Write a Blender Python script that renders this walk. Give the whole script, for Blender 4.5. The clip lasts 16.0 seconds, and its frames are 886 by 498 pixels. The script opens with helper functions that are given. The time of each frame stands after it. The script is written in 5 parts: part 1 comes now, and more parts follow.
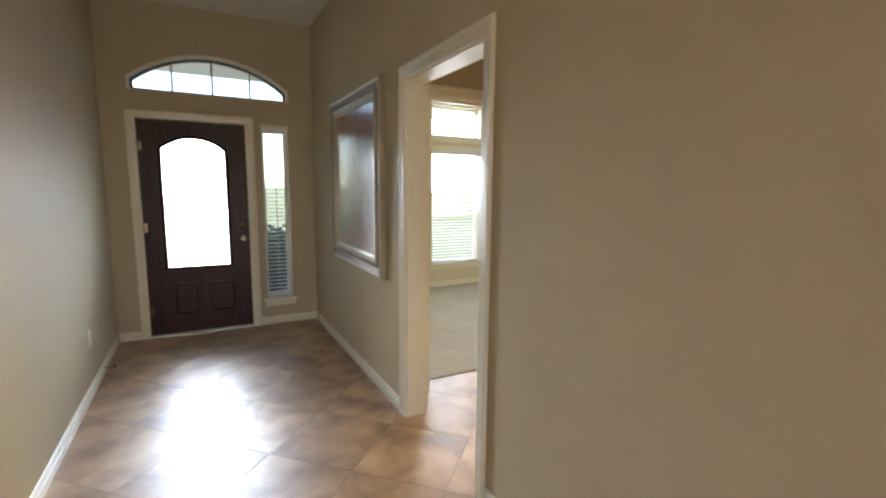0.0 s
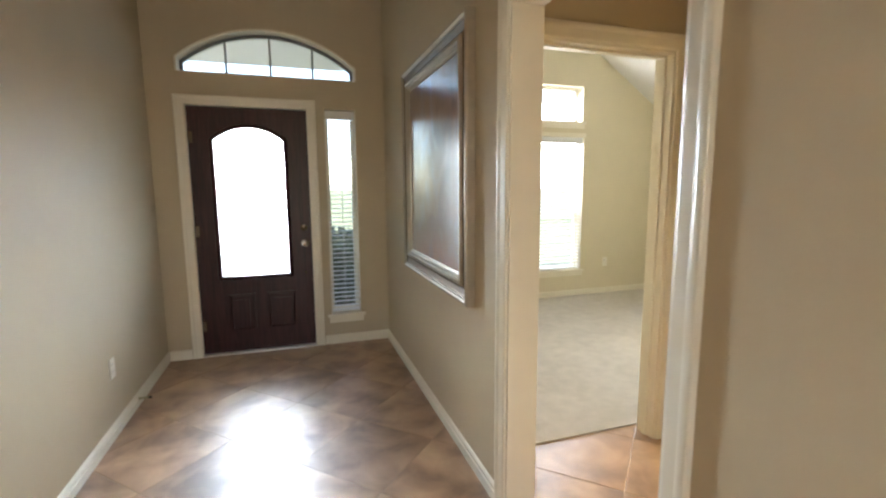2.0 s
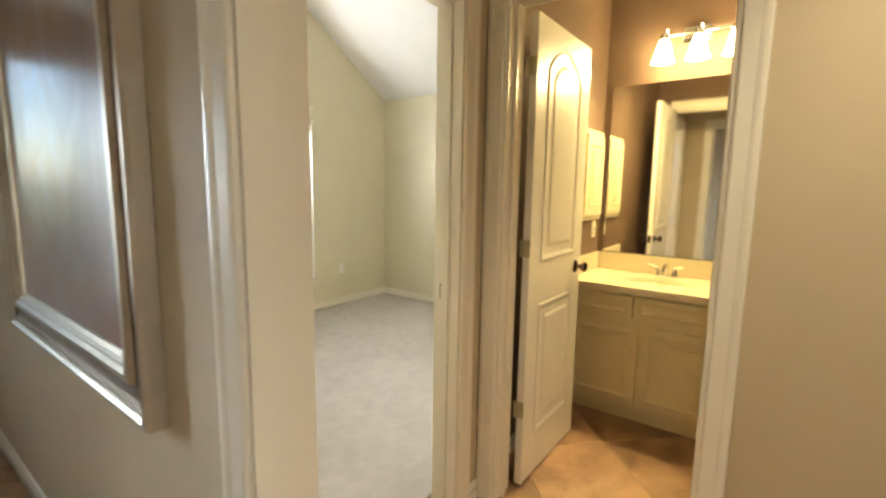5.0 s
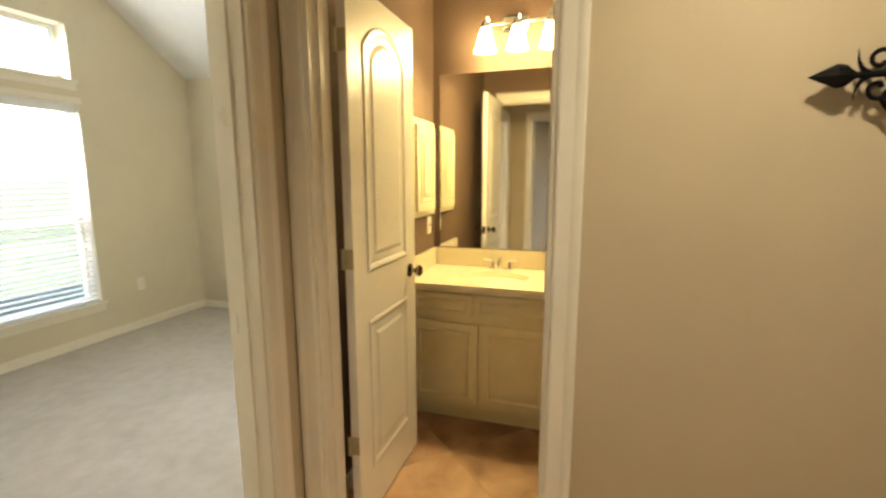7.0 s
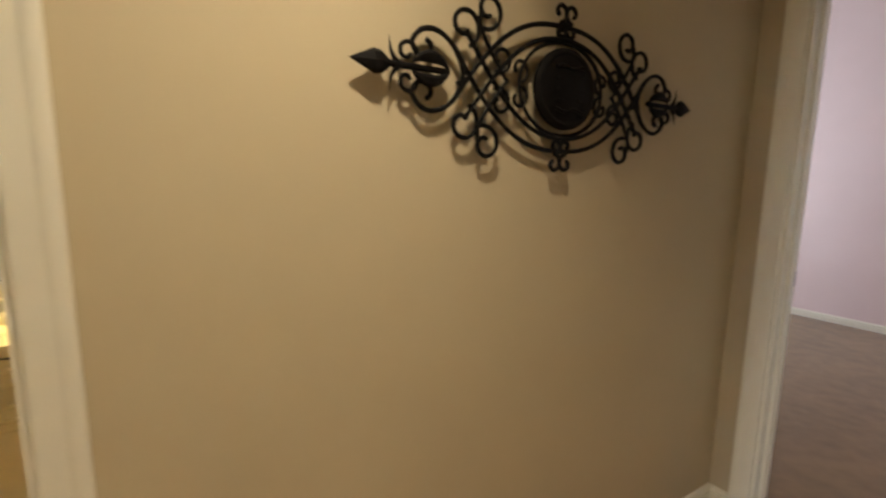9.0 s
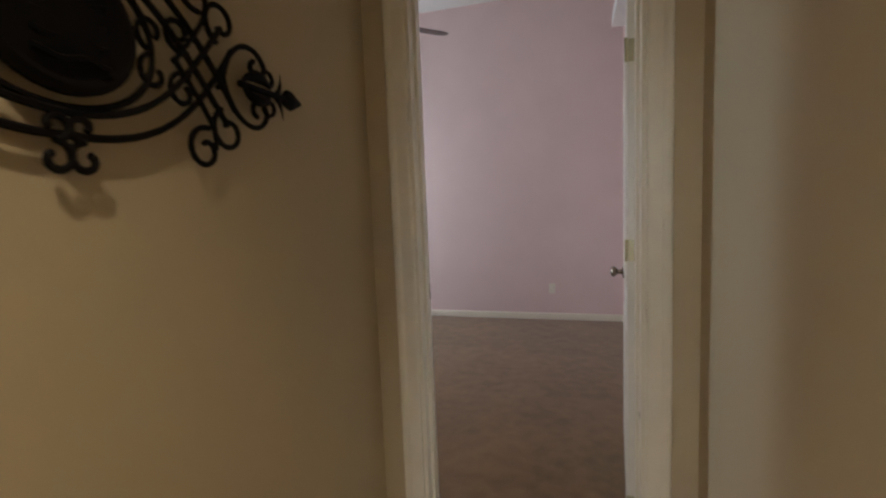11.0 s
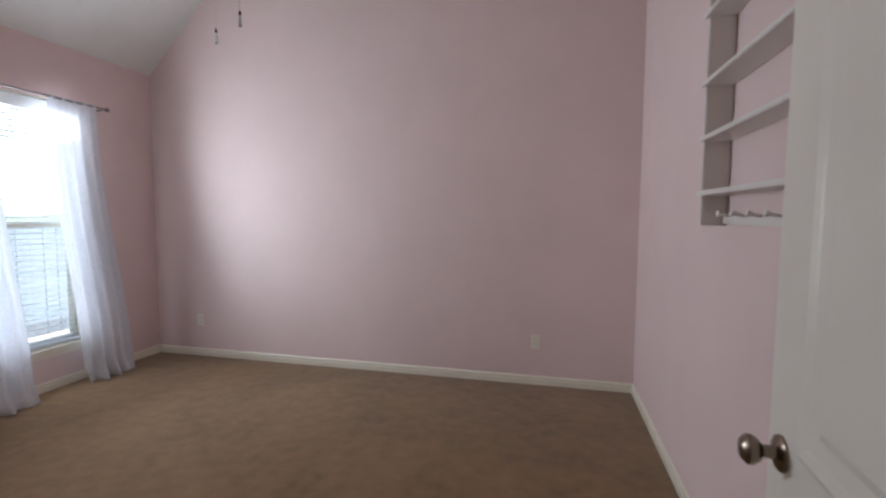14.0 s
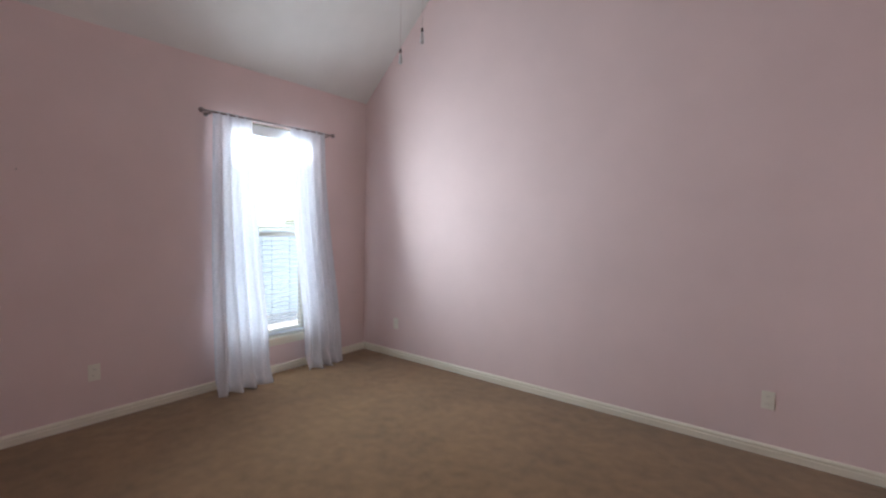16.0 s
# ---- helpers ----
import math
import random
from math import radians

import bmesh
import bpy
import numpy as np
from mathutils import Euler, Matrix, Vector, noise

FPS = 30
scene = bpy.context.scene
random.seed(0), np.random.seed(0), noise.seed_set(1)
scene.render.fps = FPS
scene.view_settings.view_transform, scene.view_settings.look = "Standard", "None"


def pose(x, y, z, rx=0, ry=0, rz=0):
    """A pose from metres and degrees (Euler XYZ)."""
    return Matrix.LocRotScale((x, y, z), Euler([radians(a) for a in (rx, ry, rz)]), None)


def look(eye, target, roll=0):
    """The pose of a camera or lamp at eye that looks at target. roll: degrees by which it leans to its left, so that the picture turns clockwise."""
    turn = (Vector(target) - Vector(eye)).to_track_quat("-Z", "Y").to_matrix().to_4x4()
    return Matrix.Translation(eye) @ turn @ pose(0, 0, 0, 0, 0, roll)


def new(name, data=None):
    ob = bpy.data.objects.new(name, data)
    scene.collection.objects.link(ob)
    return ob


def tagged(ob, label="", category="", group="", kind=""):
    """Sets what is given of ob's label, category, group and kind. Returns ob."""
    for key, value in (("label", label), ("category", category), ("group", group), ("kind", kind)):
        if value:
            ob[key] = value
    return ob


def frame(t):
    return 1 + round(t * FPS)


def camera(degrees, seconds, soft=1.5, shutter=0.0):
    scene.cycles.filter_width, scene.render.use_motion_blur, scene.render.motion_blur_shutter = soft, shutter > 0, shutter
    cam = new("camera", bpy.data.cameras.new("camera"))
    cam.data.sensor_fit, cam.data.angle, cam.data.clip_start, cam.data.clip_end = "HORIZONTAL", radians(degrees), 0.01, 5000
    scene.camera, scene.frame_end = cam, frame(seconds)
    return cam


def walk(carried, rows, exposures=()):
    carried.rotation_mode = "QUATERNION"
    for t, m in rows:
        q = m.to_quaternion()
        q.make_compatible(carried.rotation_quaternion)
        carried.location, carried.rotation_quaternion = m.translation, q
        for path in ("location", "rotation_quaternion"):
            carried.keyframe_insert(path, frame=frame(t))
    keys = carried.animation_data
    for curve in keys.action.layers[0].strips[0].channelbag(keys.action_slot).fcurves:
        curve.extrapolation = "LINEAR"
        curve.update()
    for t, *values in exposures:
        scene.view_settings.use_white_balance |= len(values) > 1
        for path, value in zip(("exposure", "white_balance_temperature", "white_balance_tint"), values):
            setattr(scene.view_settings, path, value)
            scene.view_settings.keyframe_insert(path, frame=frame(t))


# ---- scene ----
cam = camera(88.53, 16.0, soft=2.3, shutter=0.3)
ROWS = [
    (0.0, pose(-1.094, 1.012, 1.444, 82.38, -0.56, -28.08)),
    (0.5, pose(-0.983, 1.235, 1.414, 82.71, -0.05, -24.16)),
    (1.0, pose(-0.847, 1.419, 1.430, 82.57, 0.50, -19.63)),
    (1.5, pose(-0.755, 1.610, 1.408, 82.55, 0.94, -16.71)),
    (2.0, pose(-0.796, 1.918, 1.383, 82.41, 0.42, -18.18)),
    (2.5, pose(-0.762, 2.105, 1.367, 82.16, 0.61, -19.75)),
    (3.0, pose(-0.628, 2.293, 1.363, 81.80, 0.93, -20.94)),
    (3.5, pose(-0.569, 2.448, 1.370, 81.38, 0.21, -25.90)),
    (4.0, pose(-0.556, 2.663, 1.369, 81.02, -0.28, -35.89)),
    (4.2, pose(-0.567, 2.697, 1.363, 81.54, -0.26, -40.52)),
    (6.3, pose(-0.061, 2.910, 1.383, 81.34, -1.04, -63.88)),
    (6.5, pose(-0.068, 2.891, 1.386, 81.34, -0.49, -65.91)),
    (7.0, pose(-0.077, 2.861, 1.406, 80.98, 0.15, -72.31)),
    (7.5, pose(-0.083, 2.873, 1.398, 81.29, 0.48, -81.75)),
    (8.0, pose(0.025, 2.837, 1.384, 81.40, 0.52, -92.03)),
    (8.5, pose(0.116, 2.760, 1.385, 81.30, 0.35, -103.61)),
    (9.0, pose(0.274, 2.741, 1.383, 81.33, -0.81, -121.47)),
    (9.5, pose(0.436, 2.668, 1.389, 81.67, 1.13, -138.77)),
    (10.0, pose(0.428, 2.605, 1.360, 83.31, 1.40, -149.87)),
    (10.2, pose(0.396, 2.579, 1.340, 84.24, 1.85, -152.14)),
    (12.3, pose(0.692, 1.497, 1.369, 83.74, 0.11, -177.66)),
    (12.5, pose(0.645, 1.375, 1.379, 84.02, 0.67, -176.77)),
    (13.0, pose(0.583, 1.172, 1.391, 84.58, 0.81, -173.50)),
    (13.5, pose(0.599, 0.924, 1.372, 85.58, -0.41, -170.59)),
    (14.0, pose(0.675, 0.787, 1.402, 85.72, -0.30, -166.87)),
    (14.5, pose(0.697, 0.677, 1.406, 86.54, 0.16, -159.74)),
    (15.0, pose(0.679, 0.607, 1.428, 86.99, -0.44, -152.45)),
    (15.5, pose(0.679, 0.564, 1.434, 87.31, -0.96, -146.29)),
    (16.0, pose(0.707, 0.541, 1.449, 86.63, -1.16, -142.58)),
]
EXPOSURES = [(0.0, 2.20), (0.5, 2.42), (1.0, 2.58), (2.5, 2.62), (4.2, 2.58), (6.3, 2.45), (8.0, 2.36), (9.0, 2.30), (10.2, 2.06), (12.3, 1.52), (13.0, 1.60), (14.5, 1.82), (16.0, 1.88)]
walk(cam, ROWS, EXPOSURES)

# ---- world and large lights ----
world = bpy.data.worlds.new("world")
scene.world = world
world.use_nodes = True
wn = world.node_tree
sky = wn.nodes.new("ShaderNodeTexSky")
sky.sky_type, sky.sun_disc = "NISHITA", False
sky.sun_elevation, sky.sun_rotation = radians(49), radians(198)
wn.links.new(sky.outputs[0], wn.nodes["Background"].inputs[0])
wn.nodes["Background"].inputs[1].default_value = 0.15
sun_data = bpy.data.lights.new("sun", "SUN")
sun_data.energy, sun_data.angle, sun_data.color = 4.0, radians(0.5), (1.0, 0.95, 0.87)
sun = new("sun", sun_data)
sun.matrix_world = look((-3.0, -9.0, 11.0), (0, 0, 0))


def area_lamp(name, x, y, z, w, h, rz, watts, color=(0.84, 0.92, 1.0), tilt=0.0, spread=180):
    """An area lamp w by h metres; tilt leans its light towards the floor."""
    d = bpy.data.lights.new(name, "AREA")
    d.shape, d.size, d.size_y, d.energy, d.color = "RECTANGLE", w, h, watts, color
    d.spread = radians(spread)
    ob = new(name, d)
    ob.matrix_world = pose(x, y, z, 0, 0, rz) @ pose(0, 0, 0, 90 - tilt, 0, 0)
    return ob


# area lamps standing in for daylight at the openings, and for the vanity light's bulbs
area_lamp("sky_light_bedroom", 1.79, 7.22, 1.95, 2.0, 1.3, 180, 32, (0.95, 0.97, 1.0), tilt=28)
# Added inside the room before the curtains, standing in for the window's light.
area_lamp("fill_light_pink_room", 4.29, -1.80, 1.50, 0.78, 1.35, 88, 10.0, (0.80, 0.90, 1.0), tilt=-14, spread=158)
# Sits between blind and curtains to light the sheers from behind.
area_lamp("sky_light_behind_curtain", 4.478, -1.815, 1.30, 0.80, 1.80, 90, 5.5, (0.76, 0.88, 1.0))
area_lamp("sky_light_outside_blind", 4.90, -1.815, 1.85, 0.82, 0.95, 90, 1.0, (0.80, 0.91, 1.0))
# Weak bluish lamp added to brighten the gaps between the lower slats.
area_lamp("fill_light_below_sash", 4.90, -1.99, 0.93, 1.20, 0.92, 90, 0.40, (0.56, 0.82, 1.0))
area_lamp("sky_light_front_door", -1.117, 6.32, 1.25, 0.62, 1.35, 180, 4.8, (0.74, 0.87, 1.0), tilt=15, spread=60)
area_lamp("vanity_light_bulbs", 2.60, 3.325, 2.10, 0.45, 0.08, 90, 3.0, (1.0, 0.75, 0.32), tilt=55, spread=160)
# Made-up fill lamp in an unseen opening at the hall's south end.
area_lamp("fill_lamp_hall_end", -0.95, -2.68, 1.35, 1.3, 2.2, 0, 2.4, (1.0, 0.87, 0.66))


def can_light(name, x, y, z, watts, angle, color):
    """The lamp of a recessed ceiling light, which shines down in a soft cone."""
    d = bpy.data.lights.new(name, "SPOT")
    d.energy, d.shadow_soft_size, d.color, d.spot_size, d.spot_blend = watts, 0.06, color, radians(angle), 1.0
    ob = new(name, d)
    ob.matrix_world = look((x, y, z), (x + 0.20, y, z - 1))
    return ob


# ---- materials ----
def material(name, color, rough=0.6, metal=0.0, var=0.06, scale=6.0, bump=0.0, bscale=120.0, coat=0.0, spec=0.5, island=0.0):
    m = bpy.data.materials.new(name)
    m.use_nodes = True
    nt = m.node_tree
    b = nt.nodes["Principled BSDF"]
    b.inputs["Roughness"].default_value, b.inputs["Metallic"].default_value = rough, metal
    b.inputs["Coat Weight"].default_value = coat
    b.inputs["Coat Roughness"].default_value = 0.08
    b.inputs["Specular IOR Level"].default_value = spec
    tc = nt.nodes.new("ShaderNodeTexCoord")
    n1 = nt.nodes.new("ShaderNodeTexNoise")
    n1.inputs["Scale"].default_value, n1.inputs["Detail"].default_value = scale, 6
    nt.links.new(tc.outputs["Object"], n1.inputs["Vector"])
    n2 = nt.nodes.new("ShaderNodeTexNoise")
    n2.inputs["Scale"].default_value, n2.inputs["Detail"].default_value = scale * 0.17, 3
    nt.links.new(tc.outputs["Object"], n2.inputs["Vector"])
    add = nt.nodes.new("ShaderNodeMath")
    add.operation = "ADD"
    nt.links.new(n1.outputs["Fac"], add.inputs[0])
    nt.links.new(n2.outputs["Fac"], add.inputs[1])
    half = nt.nodes.new("ShaderNodeMath")
    half.operation, half.inputs[1].default_value = "MULTIPLY", 0.5
    nt.links.new(add.outputs[0], half.inputs[0])
    ramp = nt.nodes.new("ShaderNodeValToRGB")
    lo = [max(0, c * (1 - var * 1.6)) for c in color]
    hi = [min(1, c * (1 + var * 1.6)) for c in color]
    ramp.color_ramp.elements[0].position, ramp.color_ramp.elements[0].color = 0.3, (*lo, 1)
    ramp.color_ramp.elements[1].position, ramp.color_ramp.elements[1].color = 0.7, (*hi, 1)
    nt.links.new(half.outputs[0], ramp.inputs[0])
    nt.links.new(ramp.outputs[0], b.inputs["Base Color"])
    rr = nt.nodes.new("ShaderNodeMapRange")
    rr.inputs["To Min"].default_value, rr.inputs["To Max"].default_value = max(0.02, rough - 0.06), min(1, rough + 0.06)
    nt.links.new(n1.outputs["Fac"], rr.inputs["Value"])
    nt.links.new(rr.outputs[0], b.inputs["Roughness"])
    if bump:
        n3 = nt.nodes.new("ShaderNodeTexNoise")
        n3.inputs["Scale"].default_value, n3.inputs["Detail"].default_value = bscale, 3
        nt.links.new(tc.outputs["Object"], n3.inputs["Vector"])
        bp = nt.nodes.new("ShaderNodeBump")
        bp.inputs["Strength"].default_value, bp.inputs["Distance"].default_value = bump, 0.002
        nt.links.new(n3.outputs["Fac"], bp.inputs["Height"])
        nt.links.new(bp.outputs[0], b.inputs["Normal"])
    return m


def carpet(name, color, dark):
    m = material(name, color, 0.95, 0, 0.10, 9.0, 0.0, spec=0.1)
    nt = m.node_tree
    b = nt.nodes["Principled BSDF"]
    tc = nt.nodes.new("ShaderNodeTexCoord")
    fine = nt.nodes.new("ShaderNodeTexNoise")
    fine.inputs["Scale"].default_value, fine.inputs["Detail"].default_value = 220, 4
    nt.links.new(tc.outputs["Object"], fine.inputs["Vector"])
    mid = nt.nodes.new("ShaderNodeTexNoise")
    mid.inputs["Scale"].default_value, mid.inputs["Detail"].default_value = 11, 6
    nt.links.new(tc.outputs["Object"], mid.inputs["Vector"])
    broad = nt.nodes.new("ShaderNodeTexNoise")
    broad.inputs["Scale"].default_value, broad.inputs["Detail"].default_value = 1.6, 5
    broad.inputs["Distortion"].default_value = 0.6
    nt.links.new(tc.outputs["Object"], broad.inputs["Vector"])
    a1 = nt.nodes.new("ShaderNodeMath")
    a1.operation = "ADD"
    nt.links.new(mid.outputs["Fac"], a1.inputs[0])
    nt.links.new(broad.outputs["Fac"], a1.inputs[1])
    a2 = nt.nodes.new("ShaderNodeMath")
    a2.operation = "MULTIPLY_ADD"
    a2.inputs[1].default_value = 0.6
    nt.links.new(fine.outputs["Fac"], a2.inputs[0])
    nt.links.new(a1.outputs[0], a2.inputs[2])
    ramp = nt.nodes.new("ShaderNodeValToRGB")
    ramp.color_ramp.elements[0].position, ramp.color_ramp.elements[0].color = 0.50, (*dark, 1)
    ramp.color_ramp.elements[1].position, ramp.color_ramp.elements[1].color = 0.80, (*color, 1)
    sc = nt.nodes.new("ShaderNodeMath")
    sc.operation, sc.inputs[1].default_value = "MULTIPLY", 0.5
    nt.links.new(a2.outputs[0], sc.inputs[0])
    nt.links.new(sc.outputs[0], ramp.inputs[0])
    nt.links.new(ramp.outputs[0], b.inputs["Base Color"])
    bp = nt.nodes.new("ShaderNodeBump")
    bp.inputs["Strength"].default_value, bp.inputs["Distance"].default_value = 0.45, 0.004
    nt.links.new(a2.outputs[0], bp.inputs["Height"])
    nt.links.new(bp.outputs[0], b.inputs["Normal"])
    b.inputs["Sheen Weight"].default_value = 0.3
    return m


def tile_material():
    m = material("glazed_tile", (0.33, 0.21, 0.13), 0.42, 0, 0.10, 5.0, 0.0, 40, spec=0.7, coat=0.5)
    m.node_tree.nodes["Principled BSDF"].inputs["Coat Roughness"].default_value = 0.36
    nt = m.node_tree
    b = nt.nodes["Principled BSDF"]
    tc = nt.nodes.new("ShaderNodeTexCoord")
    info = nt.nodes.new("ShaderNodeObjectInfo")
    off = nt.nodes.new("ShaderNodeVectorMath")
    off.operation = "MULTIPLY_ADD"
    comb = nt.nodes.new("ShaderNodeCombineXYZ")
    for i in range(3):
        nt.links.new(info.outputs["Random"], comb.inputs[i])
    nt.links.new(comb.outputs[0], off.inputs[0])
    off.inputs[1].default_value = (37, 53, 11)
    nt.links.new(tc.outputs["Object"], off.inputs[2])
    n = nt.nodes.new("ShaderNodeTexNoise")
    n.inputs["Scale"].default_value, n.inputs["Detail"].default_value, n.inputs["Distortion"].default_value = 4.2, 8, 0.4
    nt.links.new(off.outputs[0], n.inputs["Vector"])
    ramp = nt.nodes.new("ShaderNodeValToRGB")
    e = ramp.color_ramp.elements
    e[0].position, e[0].color = 0.33, (0.215, 0.118, 0.062, 1)
    e[1].position, e[1].color = 0.69, (0.54, 0.340, 0.195, 1)
    mid = e.new(0.5)
    mid.color = (0.385, 0.228, 0.124, 1)
    nt.links.new(n.outputs["Fac"], ramp.inputs[0])
    hsv = nt.nodes.new("ShaderNodeHueSaturation")
    val = nt.nodes.new("ShaderNodeMapRange")
    val.inputs["To Min"].default_value, val.inputs["To Max"].default_value = 0.85, 1.12
    nt.links.new(info.outputs["Random"], val.inputs["Value"])
    nt.links.new(val.outputs[0], hsv.inputs["Value"])
    nt.links.new(ramp.outputs[0], hsv.inputs["Color"])
    nt.links.new(hsv.outputs[0], b.inputs["Base Color"])
    return m


def wood_material(name, dark, light, rough):
    m = material(name, light, rough, 0, 0.1, 5)
    nt = m.node_tree
    b = nt.nodes["Principled BSDF"]
    tc = nt.nodes.new("ShaderNodeTexCoord")
    mp = nt.nodes.new("ShaderNodeMapping")
    mp.inputs["Scale"].default_value = (30, 30, 2.2)
    nt.links.new(tc.outputs["Object"], mp.inputs["Vector"])
    n = nt.nodes.new("ShaderNodeTexNoise")
    n.inputs["Scale"].default_value, n.inputs["Detail"].default_value, n.inputs["Distortion"].default_value = 1.5, 6, 0.8
    nt.links.new(mp.outputs[0], n.inputs["Vector"])
    ramp = nt.nodes.new("ShaderNodeValToRGB")
    ramp.color_ramp.elements[0].position, ramp.color_ramp.elements[0].color = 0.35, (*dark, 1)
    ramp.color_ramp.elements[1].position, ramp.color_ramp.elements[1].color = 0.68, (*light, 1)
    nt.links.new(n.outputs["Fac"], ramp.inputs[0])
    nt.links.new(ramp.outputs[0], b.inputs["Base Color"])
    return m


def glass_material(name, rough=0.0, tint=(1, 1, 1)):
    m = bpy.data.materials.new(name)
    m.use_nodes = True
    b = m.node_tree.nodes["Principled BSDF"]
    b.inputs["Base Color"].default_value = (*tint, 1)
    b.inputs["Transmission Weight"].default_value, b.inputs["Roughness"].default_value, b.inputs["IOR"].default_value = 1.0, rough, 1.45
    return m


def glow_material(name, color, strength):
    m = bpy.data.materials.new(name)
    m.use_nodes = True
    b = m.node_tree.nodes["Principled BSDF"]
    b.inputs["Base Color"].default_value = (0.9, 0.88, 0.82, 1)
    b.inputs["Roughness"].default_value = 0.35
    b.inputs["Emission Color"].default_value, b.inputs["Emission Strength"].default_value = (*color, 1), strength
    return m


def sheer_material():
    m = bpy.data.materials.new("sheer_voile")
    m.use_nodes = True
    nt = m.node_tree
    nt.nodes.remove(nt.nodes["Principled BSDF"])
    out = nt.nodes["Material Output"]
    tl, df, tr = nt.nodes.new("ShaderNodeBsdfTranslucent"), nt.nodes.new("ShaderNodeBsdfDiffuse"), nt.nodes.new("ShaderNodeBsdfTransparent")
    tl.inputs[0].default_value, df.inputs[0].default_value = (0.92, 0.93, 0.97, 1), (0.90, 0.91, 0.95, 1)
    m1, m2 = nt.nodes.new("ShaderNodeMixShader"), nt.nodes.new("ShaderNodeMixShader")
    m1.inputs[0].default_value = 0.74
    nt.links.new(tl.outputs[0], m1.inputs[1])
    nt.links.new(df.outputs[0], m1.inputs[2])
    tc = nt.nodes.new("ShaderNodeTexCoord")
    n = nt.nodes.new("ShaderNodeTexNoise")
    n.inputs["Scale"].default_value = 60
    nt.links.new(tc.outputs["Object"], n.inputs["Vector"])
    mr = nt.nodes.new("ShaderNodeMapRange")
    mr.inputs["To Min"].default_value, mr.inputs["To Max"].default_value = 0.66, 0.86
    nt.links.new(n.outputs["Fac"], mr.inputs["Value"])
    nt.links.new(mr.outputs[0], m2.inputs[0])
    nt.links.new(tr.outputs[0], m2.inputs[1])
    nt.links.new(m1.outputs[0], m2.inputs[2])
    nt.links.new(m2.outputs[0], out.inputs[0])
    return m


def painting_material():
    m = material("oil_painting", (0.3, 0.16, 0.09), 0.32, 0, 0.1, 5, 0.25, 60, coat=0.8)
    nt = m.node_tree
    b = nt.nodes["Principled BSDF"]
    b.inputs["Coat Roughness"].default_value = 0.20
    tc = nt.nodes.new("ShaderNodeTexCoord")
    mp = nt.nodes.new("ShaderNodeMapping")
    mp.inputs["Scale"].default_value = (1, 2.4, 1.5)
    nt.links.new(tc.outputs["Object"], mp.inputs["Vector"])
    n = nt.nodes.new("ShaderNodeTexNoise")
    n.inputs["Scale"].default_value, n.inputs["Detail"].default_value, n.inputs["Distortion"].default_value = 2.0, 7, 0.9
    nt.links.new(mp.outputs[0], n.inputs["Vector"])
    ramp = nt.nodes.new("ShaderNodeValToRGB")
    e = ramp.color_ramp.elements
    e[0].position, e[0].color = 0.30, (0.10, 0.045, 0.025, 1)
    e[1].position, e[1].color = 0.74, (0.52, 0.44, 0.40, 1)
    for p, c in ((0.44, (0.25, 0.105, 0.045, 1)), (0.54, (0.36, 0.20, 0.11, 1)), (0.63, (0.33, 0.27, 0.26, 1))):
        x = e.new(p)
        x.color = c
    nt.links.new(n.outputs["Fac"], ramp.inputs[0])
    sep = nt.nodes.new("ShaderNodeSeparateXYZ")
    nt.links.new(tc.outputs["Object"], sep.inputs[0])
    wob = nt.nodes.new("ShaderNodeMath")
    wob.operation, wob.inputs[1].default_value = "MULTIPLY_ADD", 0.9
    nt.links.new(n.outputs["Fac"], wob.inputs[0])
    nt.links.new(sep.outputs["Z"], wob.inputs[2])
    band = nt.nodes.new("ShaderNodeMapRange")
    band.inputs["From Min"].default_value, band.inputs["From Max"].default_value = 0.75, 1.60
    nt.links.new(wob.outputs[0], band.inputs["Value"])
    wash = nt.nodes.new("ShaderNodeValToRGB")
    f = wash.color_ramp.elements
    f[0].position, f[0].color = 0.0, (0.27, 0.19, 0.16, 1)
    f[1].position, f[1].color = 1.0, (0.16, 0.065, 0.028, 1)
    for p, c in ((0.45, (0.34, 0.28, 0.28, 1)), (0.72, (0.36, 0.15, 0.085, 1))):
        x = f.new(p)
        x.color = c
    nt.links.new(band.outputs[0], wash.inputs[0])
    mix = nt.nodes.new("ShaderNodeMix")
    mix.data_type = "RGBA"
    mix.inputs["Factor"].default_value = 0.6
    nt.links.new(ramp.outputs[0], mix.inputs["A"])
    nt.links.new(wash.outputs[0], mix.inputs["B"])
    nt.links.new(mix.outputs["Result"], b.inputs["Base Color"])
    return m


M_HALL = material("greige_wall_paint", (0.56, 0.475, 0.335), 0.72, 0, 0.03, 3, 0.20, 140, spec=0.18)
M_VEST = material("tan_wall_paint", (0.56, 0.468, 0.315), 0.72, 0, 0.03, 3, 0.20, 140, spec=0.18)
M_BED = material("cream_wall_paint", (0.70, 0.635, 0.475), 0.75, 0, 0.03, 3, 0.20, 140, spec=0.18)
M_BATH = material("brown_wall_paint", (0.175, 0.115, 0.078), 0.7, 0, 0.05, 3, 0.20, 140, spec=0.18)
M_PINK = material("pink_wall_paint", (0.78, 0.622, 0.602), 0.72, 0, 0.035, 2.5, 0.20, 140, spec=0.18)
M_CEIL = material("white_ceiling_texture", (0.80, 0.79, 0.76), 0.9, 0, 0.03, 4, 0.5, 90)
M_TRIM = material("white_gloss_trim", (0.82, 0.77, 0.645), 0.30, 0, 0.03, 6, 0.04, 60)
M_DOORW = material("white_door_paint", (0.80, 0.77, 0.69), 0.33, 0, 0.03, 6, 0.06, 50)
